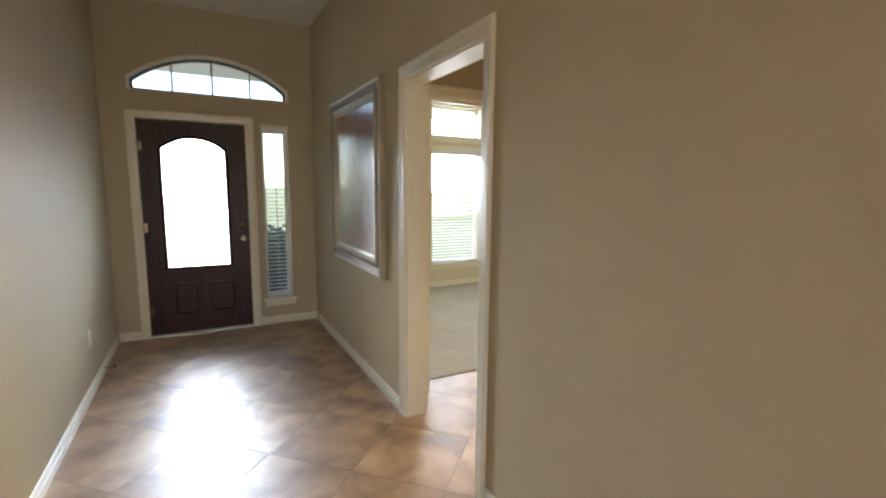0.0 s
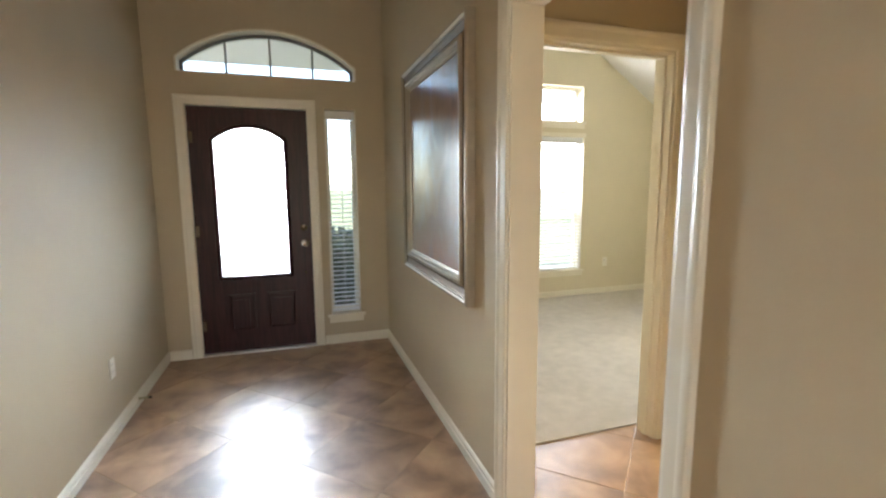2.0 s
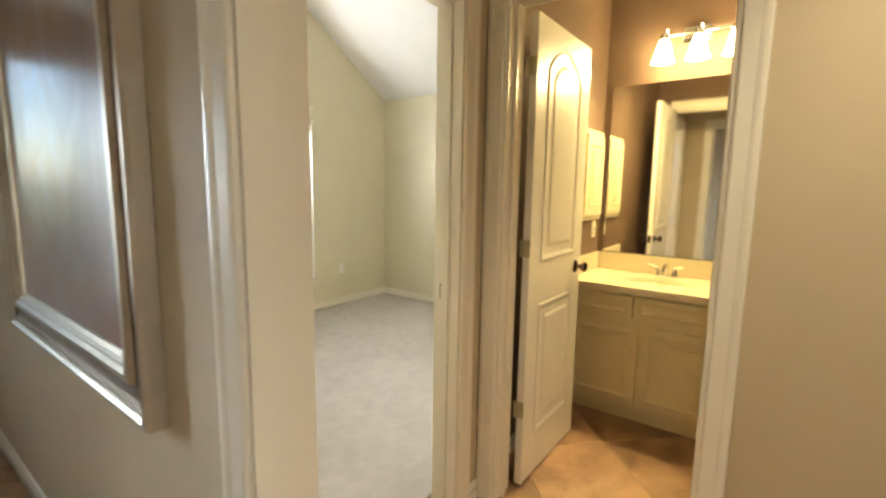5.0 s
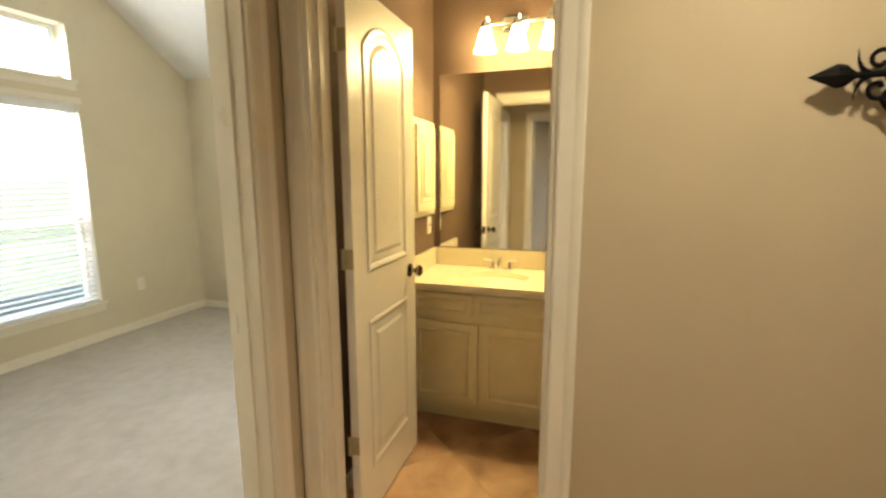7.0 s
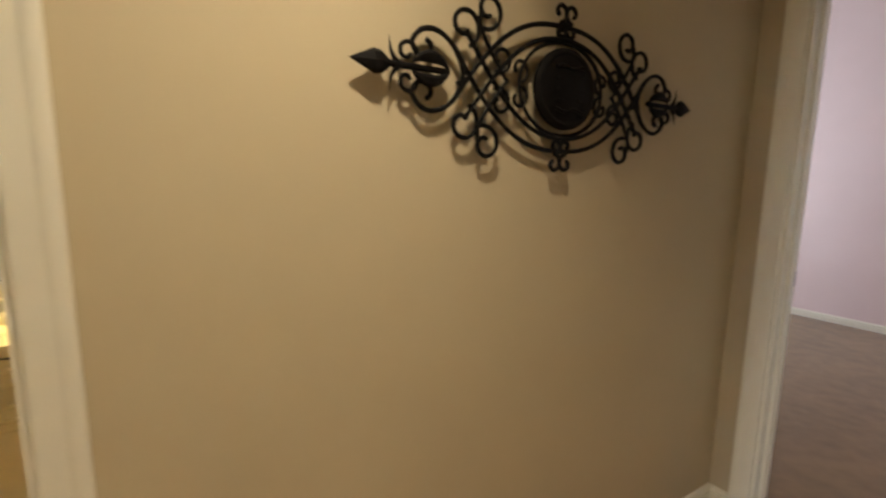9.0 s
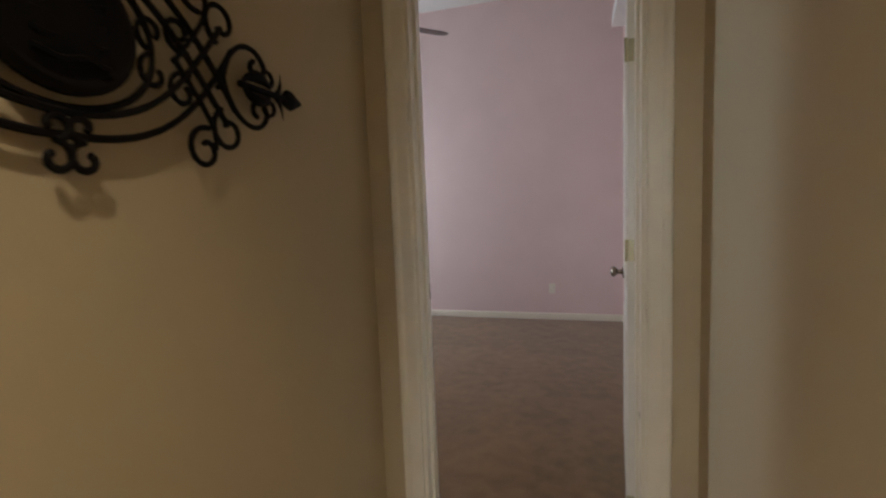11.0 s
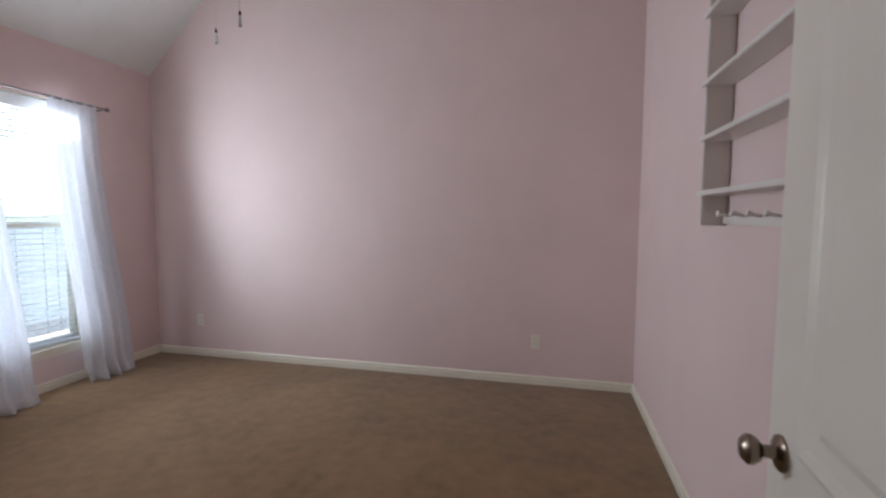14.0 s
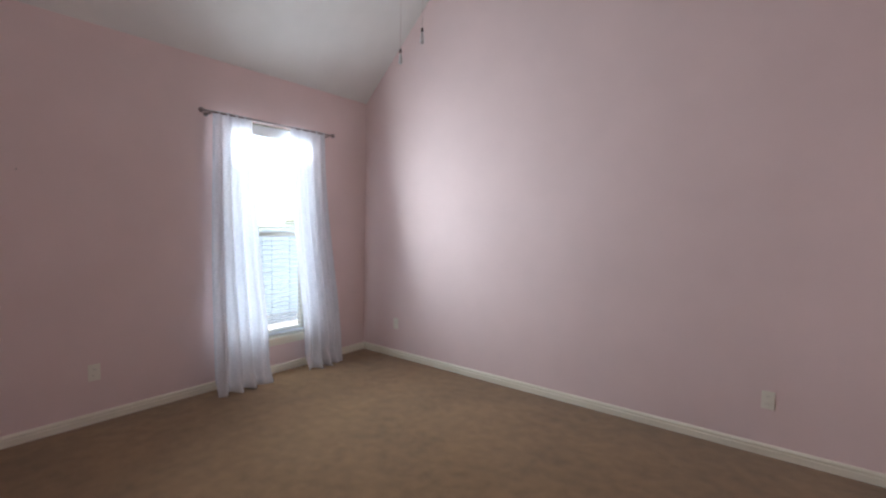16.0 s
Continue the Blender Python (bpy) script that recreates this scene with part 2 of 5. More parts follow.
M_FDOOR = wood_material("dark_mahogany", (0.030, 0.0085, 0.009), (0.056, 0.0155, 0.016), 0.36)
M_FDOOR.node_tree.nodes["Principled BSDF"].inputs["Specular IOR Level"].default_value = 0.3
M_TILE = tile_material()
M_GROUT = material("brown_grout", (0.33, 0.24, 0.165), 0.9, 0, 0.1, 30, 0.3, 200)
M_CARPET1 = carpet("pale_carpet", (0.54, 0.49, 0.42), (0.42, 0.38, 0.32))
M_CARPET2 = carpet("tan_carpet", (0.280, 0.164, 0.073), (0.172, 0.100, 0.043))
M_GLASS = glass_material("window_glass")
M_FROST = glass_material("frosted_glass", 0.35)
M_SILVER = material("antique_silver_frame", (0.50, 0.44, 0.35), 0.40, 0.85, 0.08, 25, 0.05, 80)
M_FRAMEDK = material("dark_bronze_frame", (0.15, 0.10, 0.06), 0.45, 0.6, 0.12, 25, 0.05, 80)
M_PAINTING = painting_material()
M_IRON = material("black_wrought_iron", (0.006, 0.005, 0.0045), 0.6, 0.0, 0.2, 40, 0.2, 150, spec=0.12)
M_CHROME = material("chrome", (0.75, 0.75, 0.74), 0.10, 1.0, 0.02, 20)
M_NICKEL = material("dark_nickel", (0.24, 0.19, 0.15), 0.25, 1.0, 0.05, 20)
M_BRASSG = material("aged_hinge_metal", (0.50, 0.46, 0.30), 0.4, 0.6, 0.1, 40)
M_VANITY = material("cream_cabinet_paint", (0.78, 0.71, 0.47), 0.35, 0, 0.04, 8, 0.05, 60)
M_COUNTER = material("cream_cultured_marble", (0.80, 0.72, 0.52), 0.12, 0, 0.04, 7)
M_MIRROR = material("mirror_silver", (0.86, 0.87, 0.86), 0.015, 1.0, 0.0, 5)
M_PLATE = material("ivory_plastic", (0.84, 0.80, 0.70), 0.35, 0, 0.02, 20)
M_DARKSLOT = material("dark_slot", (0.03, 0.025, 0.02), 0.6, 0, 0.05, 30)
M_BLIND = material("white_vinyl_blind", (0.84, 0.85, 0.86), 0.4, 0, 0.02, 20)
M_SHEER = sheer_material()
M_SHELF = material("white_shelf_paint", (0.76, 0.72, 0.68), 0.4, 0, 0.03, 8, 0.05, 60)
M_ROD = material("pewter_rod", (0.30, 0.26, 0.25), 0.35, 0.9, 0.08, 40)
M_SHADE = glow_material("lit_frosted_glass", (1.0, 0.76, 0.34), 11.0)
M_LAMPGLOW = glow_material("lit_ceiling_lens", (1.0, 0.78, 0.50), 3.0)
M_FANBLADE = wood_material("dark_fan_blade", (0.020, 0.010, 0.008), (0.075, 0.030, 0.022), 0.35)
M_FANBODY = material("bronze_fan_body", (0.06, 0.04, 0.03), 0.4, 0.7, 0.1, 20)
M_LEAF = material("shrub_leaf", (0.075, 0.115, 0.055), 0.5, 0, 0.4, 12)
M_TWIG = material("shrub_twig", (0.12, 0.08, 0.05), 0.8, 0, 0.2, 30)
# Bluish grey chosen for what shows between the lower blind slats.
M_BACKDROP = material("bluish_backdrop_board", (0.20, 0.235, 0.27), 0.85, 0, 0.2, 6, 0.4, 60)
M_LAWN = material("lawn_grass", (0.10, 0.115, 0.06), 0.95, 0, 0.3, 3, 0.6, 60)
M_CONCRETE = material("porch_concrete", (0.42, 0.40, 0.37), 0.9, 0, 0.1, 4, 0.4, 80)
M_SOFFIT = material("porch_soffit_paint", (0.46, 0.47, 0.49), 0.7, 0, 0.04, 4)
M_GREYFRAME = material("grey_window_frame", (0.16, 0.165, 0.175), 0.4, 0.2, 0.05, 20)
M_ALU = material("threshold_aluminium", (0.62, 0.60, 0.55), 0.3, 0.9, 0.08, 40)


# ---- geometry helpers ----
def mesh_of(name, bm, mat):
    bmesh.ops.recalc_face_normals(bm, faces=bm.faces)
    me = bpy.data.meshes.new(name)
    bm.to_mesh(me)
    bm.free()
    me.materials.append(mat)
    return me


def structure(name, bm, mat, label="", category=""):
    return tagged(new(name, mesh_of(name, bm, mat)), label, category, kind="structure")


def thing(name, label, category, loc=(0, 0, 0), group=""):
    ob = new(name)
    ob.empty_display_size = 0.1
    ob.location = loc
    return tagged(ob, label, category, group)


def part(name, bm, mat, parent, label=""):
    ob = new(name, mesh_of(name, bm, mat))
    ob.parent = parent
    root = parent
    while root.parent:
        root = root.parent
    ob.matrix_parent_inverse = Matrix.Translation(-root.location) if parent is root else Matrix.Identity(4)
    return tagged(ob, label)


def smooth(ob, angle=40):
    me = ob.data
    me.polygons.foreach_set("use_smooth", [True] * len(me.polygons))
    bm = bmesh.new()
    bm.from_mesh(me)
    for e in bm.edges:
        if len(e.link_faces) == 2 and e.calc_face_angle(0) > radians(angle):
            e.smooth = False
    bm.to_mesh(me)
    bm.free()
    return ob


def box(bm, x0, x1, y0, y1, z0, z1, bevel=0.0):
    vs = [bm.verts.new((x, y, z)) for x in (x0, x1) for y in (y0, y1) for z in (z0, z1)]
    fs = [bm.faces.new([vs[i] for i in f]) for f in ((0, 1, 3, 2), (4, 6, 7, 5), (0, 4, 5, 1), (2, 3, 7, 6), (0, 2, 6, 4), (1, 5, 7, 3))]
    if bevel:
        es = list({e for f in fs for e in f.edges})
        bmesh.ops.bevel(bm, geom=es, offset=bevel, segments=2, affect="EDGES", clamp_overlap=True)
    return bm


def box_bm(*a, **k):
    return box(bmesh.new(), *a, **k)


def slab_wall(axis, a0, a1, u0, u1, z0, z1, holes=()):
    """A wall between a0 and a1 along axis, from u0 to u1 along the other, with holes (u0, u1, z0, z1) through it."""
    bm = bmesh.new()
    us = sorted({u0, u1, *[h[i] for h in holes for i in (0, 1)]})
    zs = sorted({z0, z1, *[h[i] for h in holes for i in (2, 3)]})
    us, zs = [u for u in us if u0 <= u <= u1], [z for z in zs if z0 <= z <= z1]
    full = {}
    for i in range(len(us) - 1):
        for j in range(len(zs) - 1):
            um, zm = (us[i] + us[i + 1]) / 2, (zs[j] + zs[j + 1]) / 2
            full[i, j] = not any(h[0] < um < h[1] and h[2] < zm < h[3] for h in holes)

    def p(a, u, z):
        return bm.verts.new((a, u, z) if axis == "x" else (u, a, z))

    for (i, j), f in full.items():
        if not f:
            continue
        ua, ub, za, zb = us[i], us[i + 1], zs[j], zs[j + 1]
        for a in (a0, a1):
            bm.faces.new([p(a, ua, za), p(a, ub, za), p(a, ub, zb), p(a, ua, zb)])
        for (di, dj), (c0, c1) in (((-1, 0), ((ua, za), (ua, zb))), ((1, 0), ((ub, za), (ub, zb))), ((0, -1), ((ua, za), (ub, za))), ((0, 1), ((ua, zb), (ub, zb)))):
            if not full.get((i + di, j + dj), False):
                bm.faces.new([p(a0, *c0), p(a1, *c0), p(a1, *c1), p(a0, *c1)])
    bmesh.ops.remove_doubles(bm, verts=bm.verts, dist=1e-5)
    return bm


def sweep(bm, path, profile, normal, closed=False):
    """Sweeps a profile of (aside, out) points along a path in the plane with that normal, with mitred corners."""
    n = Vector(normal)
    pts = [Vector(p) for p in path]
    k = len(pts)
    rings = []
    for i in range(k):
        prev = pts[i] - pts[i - 1] if (i or closed) else pts[1] - pts[0]
        nxt = pts[(i + 1) % k] - pts[i] if (i < k - 1 or closed) else pts[-1] - pts[-2]
        s1, s2 = n.cross(prev.normalized()), n.cross(nxt.normalized())
        s = (s1 + s2).normalized()
        s /= max(0.3, s.dot(s1))
        rings.append([bm.verts.new(pts[i] + s * u + n * d) for u, d in profile])
    m = len(profile)
    for i in range(k if closed else k - 1):
        a, b = rings[i], rings[(i + 1) % k]
        for j in range(m):
            bm.faces.new([a[j], a[(j + 1) % m], b[(j + 1) % m], b[j]])
    if not closed:
        bm.faces.new(rings[0])
        bm.faces.new(list(reversed(rings[-1])))
    return bm


def tube(bm, pts, r, sides=6, taper=None):
    pts = [Vector(p) for p in pts]
    rings = []
    ref = Vector((0.31, 0.17, 0.93))
    for i, p in enumerate(pts):
        t = (pts[min(i + 1, len(pts) - 1)] - pts[max(i - 1, 0)]).normalized()
        a = t.cross(ref).normalized()
        b = t.cross(a)
        rr = r * (taper(i / (len(pts) - 1)) if taper else 1)
        rings.append([bm.verts.new(p + (a * math.cos(q) + b * math.sin(q)) * rr) for q in [2 * math.pi * j / sides for j in range(sides)]])
    for x, y in zip(rings, rings[1:]):
        for j in range(sides):
            bm.faces.new([x[j], x[(j + 1) % sides], y[(j + 1) % sides], y[j]])
    bm.faces.new(rings[0])
    bm.faces.new(list(reversed(rings[-1])))
    return bm


def lathe(bm, profile, m=Matrix.Identity(4), sides=20):
    """Turns (radius, height) points about the z axis of m."""
    rings = []
    for r, h in profile:
        if r < 1e-5:
            rings.append([bm.verts.new(m @ Vector((0, 0, h)))])
        else:
            rings.append([bm.verts.new(m @ Vector((r * math.cos(2 * math.pi * j / sides), r * math.sin(2 * math.pi * j / sides), h))) for j in range(sides)])
    for a, b in zip(rings, rings[1:]):
        for j in range(sides):
            q = [a[j % len(a)], a[(j + 1) % len(a)], b[(j + 1) % len(b)], b[j % len(b)]]
            q = [v for i, v in enumerate(q) if v not in q[:i]]
            if len(q) > 2:
                bm.faces.new(q)
    return bm


def arch_points(x0, x1, zs, zp, k=16):
    """Points of a segmental arch from (x0, zs) over (middle, zp) to (x1, zs)."""
    c, h = (x1 - x0) / 2, zp - zs
    r = (c * c + h * h) / (2 * h)
    a = math.asin(min(1, c / r))
    return [((x0 + x1) / 2 + r * math.sin(-a + 2 * a * i / k), zp - r + r * math.cos(-a + 2 * a * i / k)) for i in range(k + 1)]


def spandrels(bm, x0, x1, zs, zp, ztop, y0, y1):
    """Fills the corners between an arch and the rectangle over it, from y0 to y1."""
    pts = arch_points(x0, x1, zs, zp)
    for (xa, za), (xb, zb) in zip(pts, pts[1:]):
        v = [bm.verts.new((x, y, z)) for y in (y0, y1) for x, z in ((xa, za), (xb, zb), (xb, ztop), (xa, ztop))]
        for f in ((0, 1, 2, 3), (7, 6, 5, 4), (0, 4, 5, 1)):
            bm.faces.new([v[i] for i in f])
    bmesh.ops.remove_doubles(bm, verts=bm.verts, dist=1e-5)
    return bm


CASING = [(0, 0), (0, 0.009), (0.004, 0.012), (0.010, 0.0135), (0.044, 0.016), (0.052, 0.0195), (0.058, 0.021), (0.067, 0.021), (0.072, 0.019), (0.074, 0.015), (0.074, 0)]
BASE = [(0, 0), (0, 0.014), (0.046, 0.014), (0.049, 0.008), (0.054, 0.008), (0.057, 0.0135), (0.068, 0.012), (0.077, 0.005), (0.080, 0)]


def casing(name, corners, normal, flip=False):
    """Door casing: up one side, across, down the other, the inner edge on the corners."""
    bm = bmesh.new()
    sweep(bm, corners, [(-u if flip else u, d) for u, d in CASING], normal)
    return structure(name, bm, M_TRIM, "white glossy moulded door casing", "casing")


def baseboard(p, q, normal):
    """Skirting along the wall foot from p to q; normal points into the room."""
    n = Vector((*normal, 0))
    bm = bmesh.new()
    a = [bm.verts.new(Vector((*p, u)) + n * d) for u, d in BASE]
    b = [bm.verts.new(Vector((*q, u)) + n * d) for u, d in BASE]
    k = len(BASE)
    for j in range(k):
        bm.faces.new([a[j], a[(j + 1) % k], b[(j + 1) % k], b[j]])
    bm.faces.new(a)
    bm.faces.new(list(reversed(b)))
    return structure("baseboard", bm, M_TRIM, "white moulded baseboard along the wall foot", "baseboard")


# ---- large structure ----
HALL_TOP, LOW_TOP, HIGH = 3.06, 2.62, 3.75
XL, X1, YP, YB, YW = -1.82, 1.21, 0.77, 3.80, 6.85
bm = bmesh.new()
box(bm, -6, 9, -8, 7.0, -0.30, -0.02)
structure("foundation_slab", bm, M_CONCRETE, "grey concrete slab under the floors", "slab")
structure("ground", box_bm(-900, 900, -900, 900, -0.9, -0.22), M_LAWN, "green lawn round the house", "ground")
structure("porch_floor", box_bm(-3.2, 0.0, 6.19, 9.0, -0.2, -0.03), M_CONCRETE, "grey concrete porch slab", "porch")

# hall
structure("wall_hall_west", slab_wall("x", XL - 0.13, XL, -2.6, 6.18, -0.02, HALL_TOP), M_HALL, "greige painted hall wall", "wall")
structure("wall_hall_east", slab_wall("x", 0.0, 0.065, 0.655, 6.0, -0.02, HALL_TOP, [(2.69, 3.53, -0.03, 2.075)]), M_HALL, "greige painted hall wall with a cased opening", "wall")
# Unseen wall; its made-up opening only lets the hall's fill lamp in.
structure("wall_hall_south", slab_wall("y", -2.73, -2.6, XL, -0.12, -0.02, HALL_TOP, [(-1.6, -0.3, 0.2, 2.5)]), M_HALL, "unseen greige end wall of the hall, opened for a fill lamp", "wall")
bm = slab_wall("y", 6.0, 6.18, XL, 0.0, -0.02, HALL_TOP, [(-1.575, -0.645, -0.03, 2.055), (-0.512, -0.250, 0.268, 2.06), (-1.597, -0.247, 2.292, 2.645)])
spandrels(bm, -1.597, -0.247, 2.395, 2.643, 2.645, 6.0, 6.18)
structure("wall_hall_north", bm, M_HALL, "greige front wall with door, sidelight and arched transom", "wall")
structure("ceiling_hall", box_bm(XL - 0.13, 0.13, -2.73, 6.18, HALL_TOP, HALL_TOP + 0.1), M_CEIL, "white textured hall ceiling", "ceiling")

# vestibule
structure("wall_vestibule_west", slab_wall("x", 0.067, 0.13, 0.655, 3.92, -0.02, HALL_TOP, [(2.69, 3.53, -0.03, 2.075)]), M_VEST, "tan painted vestibule wall", "wall")
structure("wall_vestibule_north", slab_wall("y", YB, YB + 0.06, 0.13, X1, -0.02, LOW_TOP + 0.05, [(0.28, 1.05, -0.03, 2.055)]), M_VEST, "tan painted wall over the bedroom door", "wall")
structure("wall_vestibule_south", slab_wall("y", YP - 0.06, YP, 0.13, X1, -0.02, LOW_TOP + 0.05, [(0.28, 1.055, -0.03, 2.115)]), M_VEST, "tan painted wall over the pink room's door", "wall")
structure("wall_vestibule_east", slab_wall("x", X1, X1 + 0.06, YP - 0.12, YB + 0.12, -0.02, LOW_TOP + 0.05, [(2.945, 3.726, -0.03, 2.10)]), M_VEST, "tan painted vestibule wall", "wall")
structure("ceiling_vestibule", box_bm(0.13, X1, YP, YB, LOW_TOP, LOW_TOP + 0.05), M_CEIL, "white vestibule ceiling", "ceiling")

# bathroom
structure("wall_bath_west", slab_wall("x", X1 + 0.062, X1 + 0.12, 2.05, 3.92, -0.02, LOW_TOP + 0.05, [(2.945, 3.726, -0.03, 2.10)]), M_BATH, "dark brown bathroom wall", "wall")
structure("wall_bath_north", slab_wall("y", 3.845, 3.92, X1 + 0.12, 2.95, -0.02, LOW_TOP + 0.05), M_BATH, "dark brown bathroom wall", "wall")
structure("wall_bath_east", slab_wall("x", 2.81, 2.95, 1.93, 3.845, -0.02, LOW_TOP + 0.05), M_BATH, "dark brown bathroom wall behind the mirror", "wall")
structure("wall_bath_south", slab_wall("y", 1.93, 2.05, X1 + 0.06, 2.81, -0.02, LOW_TOP + 0.05), M_BATH, "dark brown bathroom wall", "wall")
structure("ceiling_bath", box_bm(X1 + 0.12, 2.81, 2.05, 3.845, LOW_TOP, LOW_TOP + 0.05), M_CEIL, "white bathroom ceiling", "ceiling")

# front bedroom
BED_HOLES = [(0.90, 1.735, 0.34, 2.0), (1.84, 2.675, 0.34, 2.0), (0.91, 1.735, 2.175, 2.605), (1.84, 2.645, 2.175, 2.605)]
structure("wall_bedroom_north", slab_wall("y", YW, YW + 0.18, -0.05, 3.94, -0.02, HIGH, BED_HOLES), M_BED, "cream bedroom wall with tall windows", "wall")
structure("wall_bedroom_east", slab_wall("x", 3.76, 3.94, 3.80, YW, -0.02, 2.9), M_BED, "cream bedroom wall", "wall")
structure("wall_bedroom_south", slab_wall("y", 3.862, 3.92, 0.13, 1.27, -0.02, HIGH, [(0.28, 1.05, -0.03, 2.055)]), M_BED, "cream bedroom wall round the door", "wall")
structure("wall_bedroom_south_far", slab_wall("y", 3.922, 3.98, 1.27, 3.76, -0.02, HIGH), M_BED, "cream bedroom wall", "wall")
structure("wall_bedroom_west", slab_wall("x", 0.131, 0.19, 3.92, YW, -0.02, HIGH), M_BED, "cream bedroom wall", "wall")
structure("wall_porch_side", slab_wall("x", -0.05, 0.13, 6.18, YW, -0.2, HIGH), M_CONCRETE, "outer wall beside the porch", "wall")


def vaulted(name, x_low, z_low, slope, x_flat_to, y0, y1, top, label):
    """A ceiling that climbs from x_low until it meets the height top, then runs level."""
    xk = x_low - (top - z_low) / slope
    bm = bmesh.new()
    lower = [(x_low + 0.2, z_low - 0.2 * slope), (xk, top), (x_flat_to, top)]
    vs = []
    for y in (y0, y1):
        vs.append([bm.verts.new((x, y, z)) for x, z in lower] + [bm.verts.new((x, y, z + 0.12)) for x, z in reversed(lower)])
    a, b = vs
    for i in range(6):
        bm.faces.new([a[i], a[(i + 1) % 6], b[(i + 1) % 6], b[i]])
    bm.faces.new(a)
    bm.faces.new(list(reversed(b)))
    return structure(name, bm, M_CEIL, label, "ceiling")


vaulted("ceiling_bedroom", 3.76, 2.40, 0.66, 0.06, 3.86, YW + 0.1, 3.55, "white vaulted bedroom ceiling")

# pink room
XE, YS = 4.489, -2.971
PW = (-2.24, -1.39, 0.34, 2.285)
structure("wall_pink_east", slab_wall("x", XE, XE + 0.18, YS - 0.15, 0.80, -0.02, 2.9, [PW]), M_PINK, "pale pink wall with a window", "wall")
structure("wall_pink_south", slab_wall("y", YS - 0.15, YS, -0.14, XE, -0.02, HIGH), M_PINK, "pale pink wall", "wall")
structure("wall_pink_west", slab_wall("x", -0.14, 0.0, YS, 0.65, -0.02, HIGH), M_PINK, "pale pink wall under the shelf", "wall")
structure("wall_pink_north", slab_wall("y", 0.65, YP - 0.062, 0.0, XE, -0.02, HIGH, [(0.28, 1.055, -0.03, 2.115)]), M_PINK, "pale pink wall round the door", "wall")
vaulted("ceiling_pink", XE, 2.73, 1.0, -0.1, YS - 0.1, 0.75, 3.6, "white vaulted ceiling of the pink room")

# carpets and tiled floor bed
structure("floor_bedroom", box_bm(0.19, 3.76, 3.955, YW, -0.02, 0.008), M_CARPET1, "pale plush bedroom carpet", "carpet")
structure("floor_pink", box_bm(0.0, XE, YS, 0.69, -0.02, 0.006), M_CARPET2, "tan plush carpet", "carpet")

# door linings: jambs and heads of the openings
def lining(name, axis, a0, a1, u0, u1, top, stop=None):
    t = 0.018
    fr = thing(name, "white painted door jambs and head", "door frame", (0, 0, 0))
    fr["kind"] = "structure"

    def b(nm, ua, ub, za, zb, c0=a0, c1=a1):
        part(nm, box_bm(c0, c1, ua, ub, za, zb) if axis == "x" else box_bm(ua, ub, c0, c1, za, zb), M_TRIM, fr)

    b("side_jamb", u0 - 0.002, u0 + t, 0, top - t)
    b("side_jamb", u1 - t, u1 + 0.002, 0, top - t)
    b("head_jamb", u0 - 0.002, u1 + 0.002, top - t, top + 0.002)
    if stop:
        b("door_stop_strip", u0 + t, u0 + t + 0.011, 0, top - t - 0.011, *stop)
        b("door_stop_strip", u1 - t - 0.011, u1 - t, 0, top - t - 0.011, *stop)
        b("door_stop_strip", u0 + t, u1 - t, top - t - 0.011, top - t, *stop)
    return fr


lining("jamb_opening", "x", -0.001, 0.131, 2.69, 3.53, 2.075)
lining("jamb_bedroom", "y", YB - 0.001, YB + 0.121, 0.28, 1.05, 2.055, (YB + 0.045, YB + 0.08))
lining("jamb_bath", "x", X1 - 0.001, X1 + 0.121, 2.945, 3.726, 2.10, (X1 + 0.045, X1 + 0.08))
lining("jamb_pink", "y", 0.649, YP + 0.001, 0.28, 1.055, 2.115, (0.69, 0.725))
casing("casing_opening_hall", [(-0.001, 2.695, 0), (-0.001, 2.695, 2.07), (-0.001, 3.525, 2.07), (-0.001, 3.525, 0)], (-1, 0, 0), True)
casing("casing_opening_inner", [(0.131, 2.695, 0), (0.131, 2.695, 2.07), (0.131, 3.525, 2.07), (0.131, 3.525, 0)], (1, 0, 0))
casing("casing_bedroom", [(0.285, YB - 0.001, 0), (0.285, YB - 0.001, 2.05), (1.045, YB - 0.001, 2.05), (1.045, YB - 0.001, 0)], (0, -1, 0))
casing("casing_bath", [(X1 - 0.001, 2.95, 0), (X1 - 0.001, 2.95, 2.095), (X1 - 0.001, 3.721, 2.095), (X1 - 0.001, 3.721, 0)], (-1, 0, 0), True)
casing("casing_bath_inner", [(X1 + 0.121, 2.95, 0), (X1 + 0.121, 2.95, 2.095), (X1 + 0.121, 3.721, 2.095)], (1, 0, 0))
casing("casing_pink", [(0.285, YP + 0.001, 0), (0.285, YP + 0.001, 2.11), (1.05, YP + 0.001, 2.11), (1.05, YP + 0.001, 0)], (0, 1, 0), True)
casing("casing_pink_inner", [(0.285, 0.649, 0), (0.285, 0.649, 2.11), (1.05, 0.649, 2.11), (1.05, 0.649, 0)], (0, -1, 0))
casing("casing_front_door", [(-1.565, 5.999, 0), (-1.565, 5.999, 2.045), (-0.655, 5.999, 2.045), (-0.655, 5.999, 0)], (0, -1, 0))

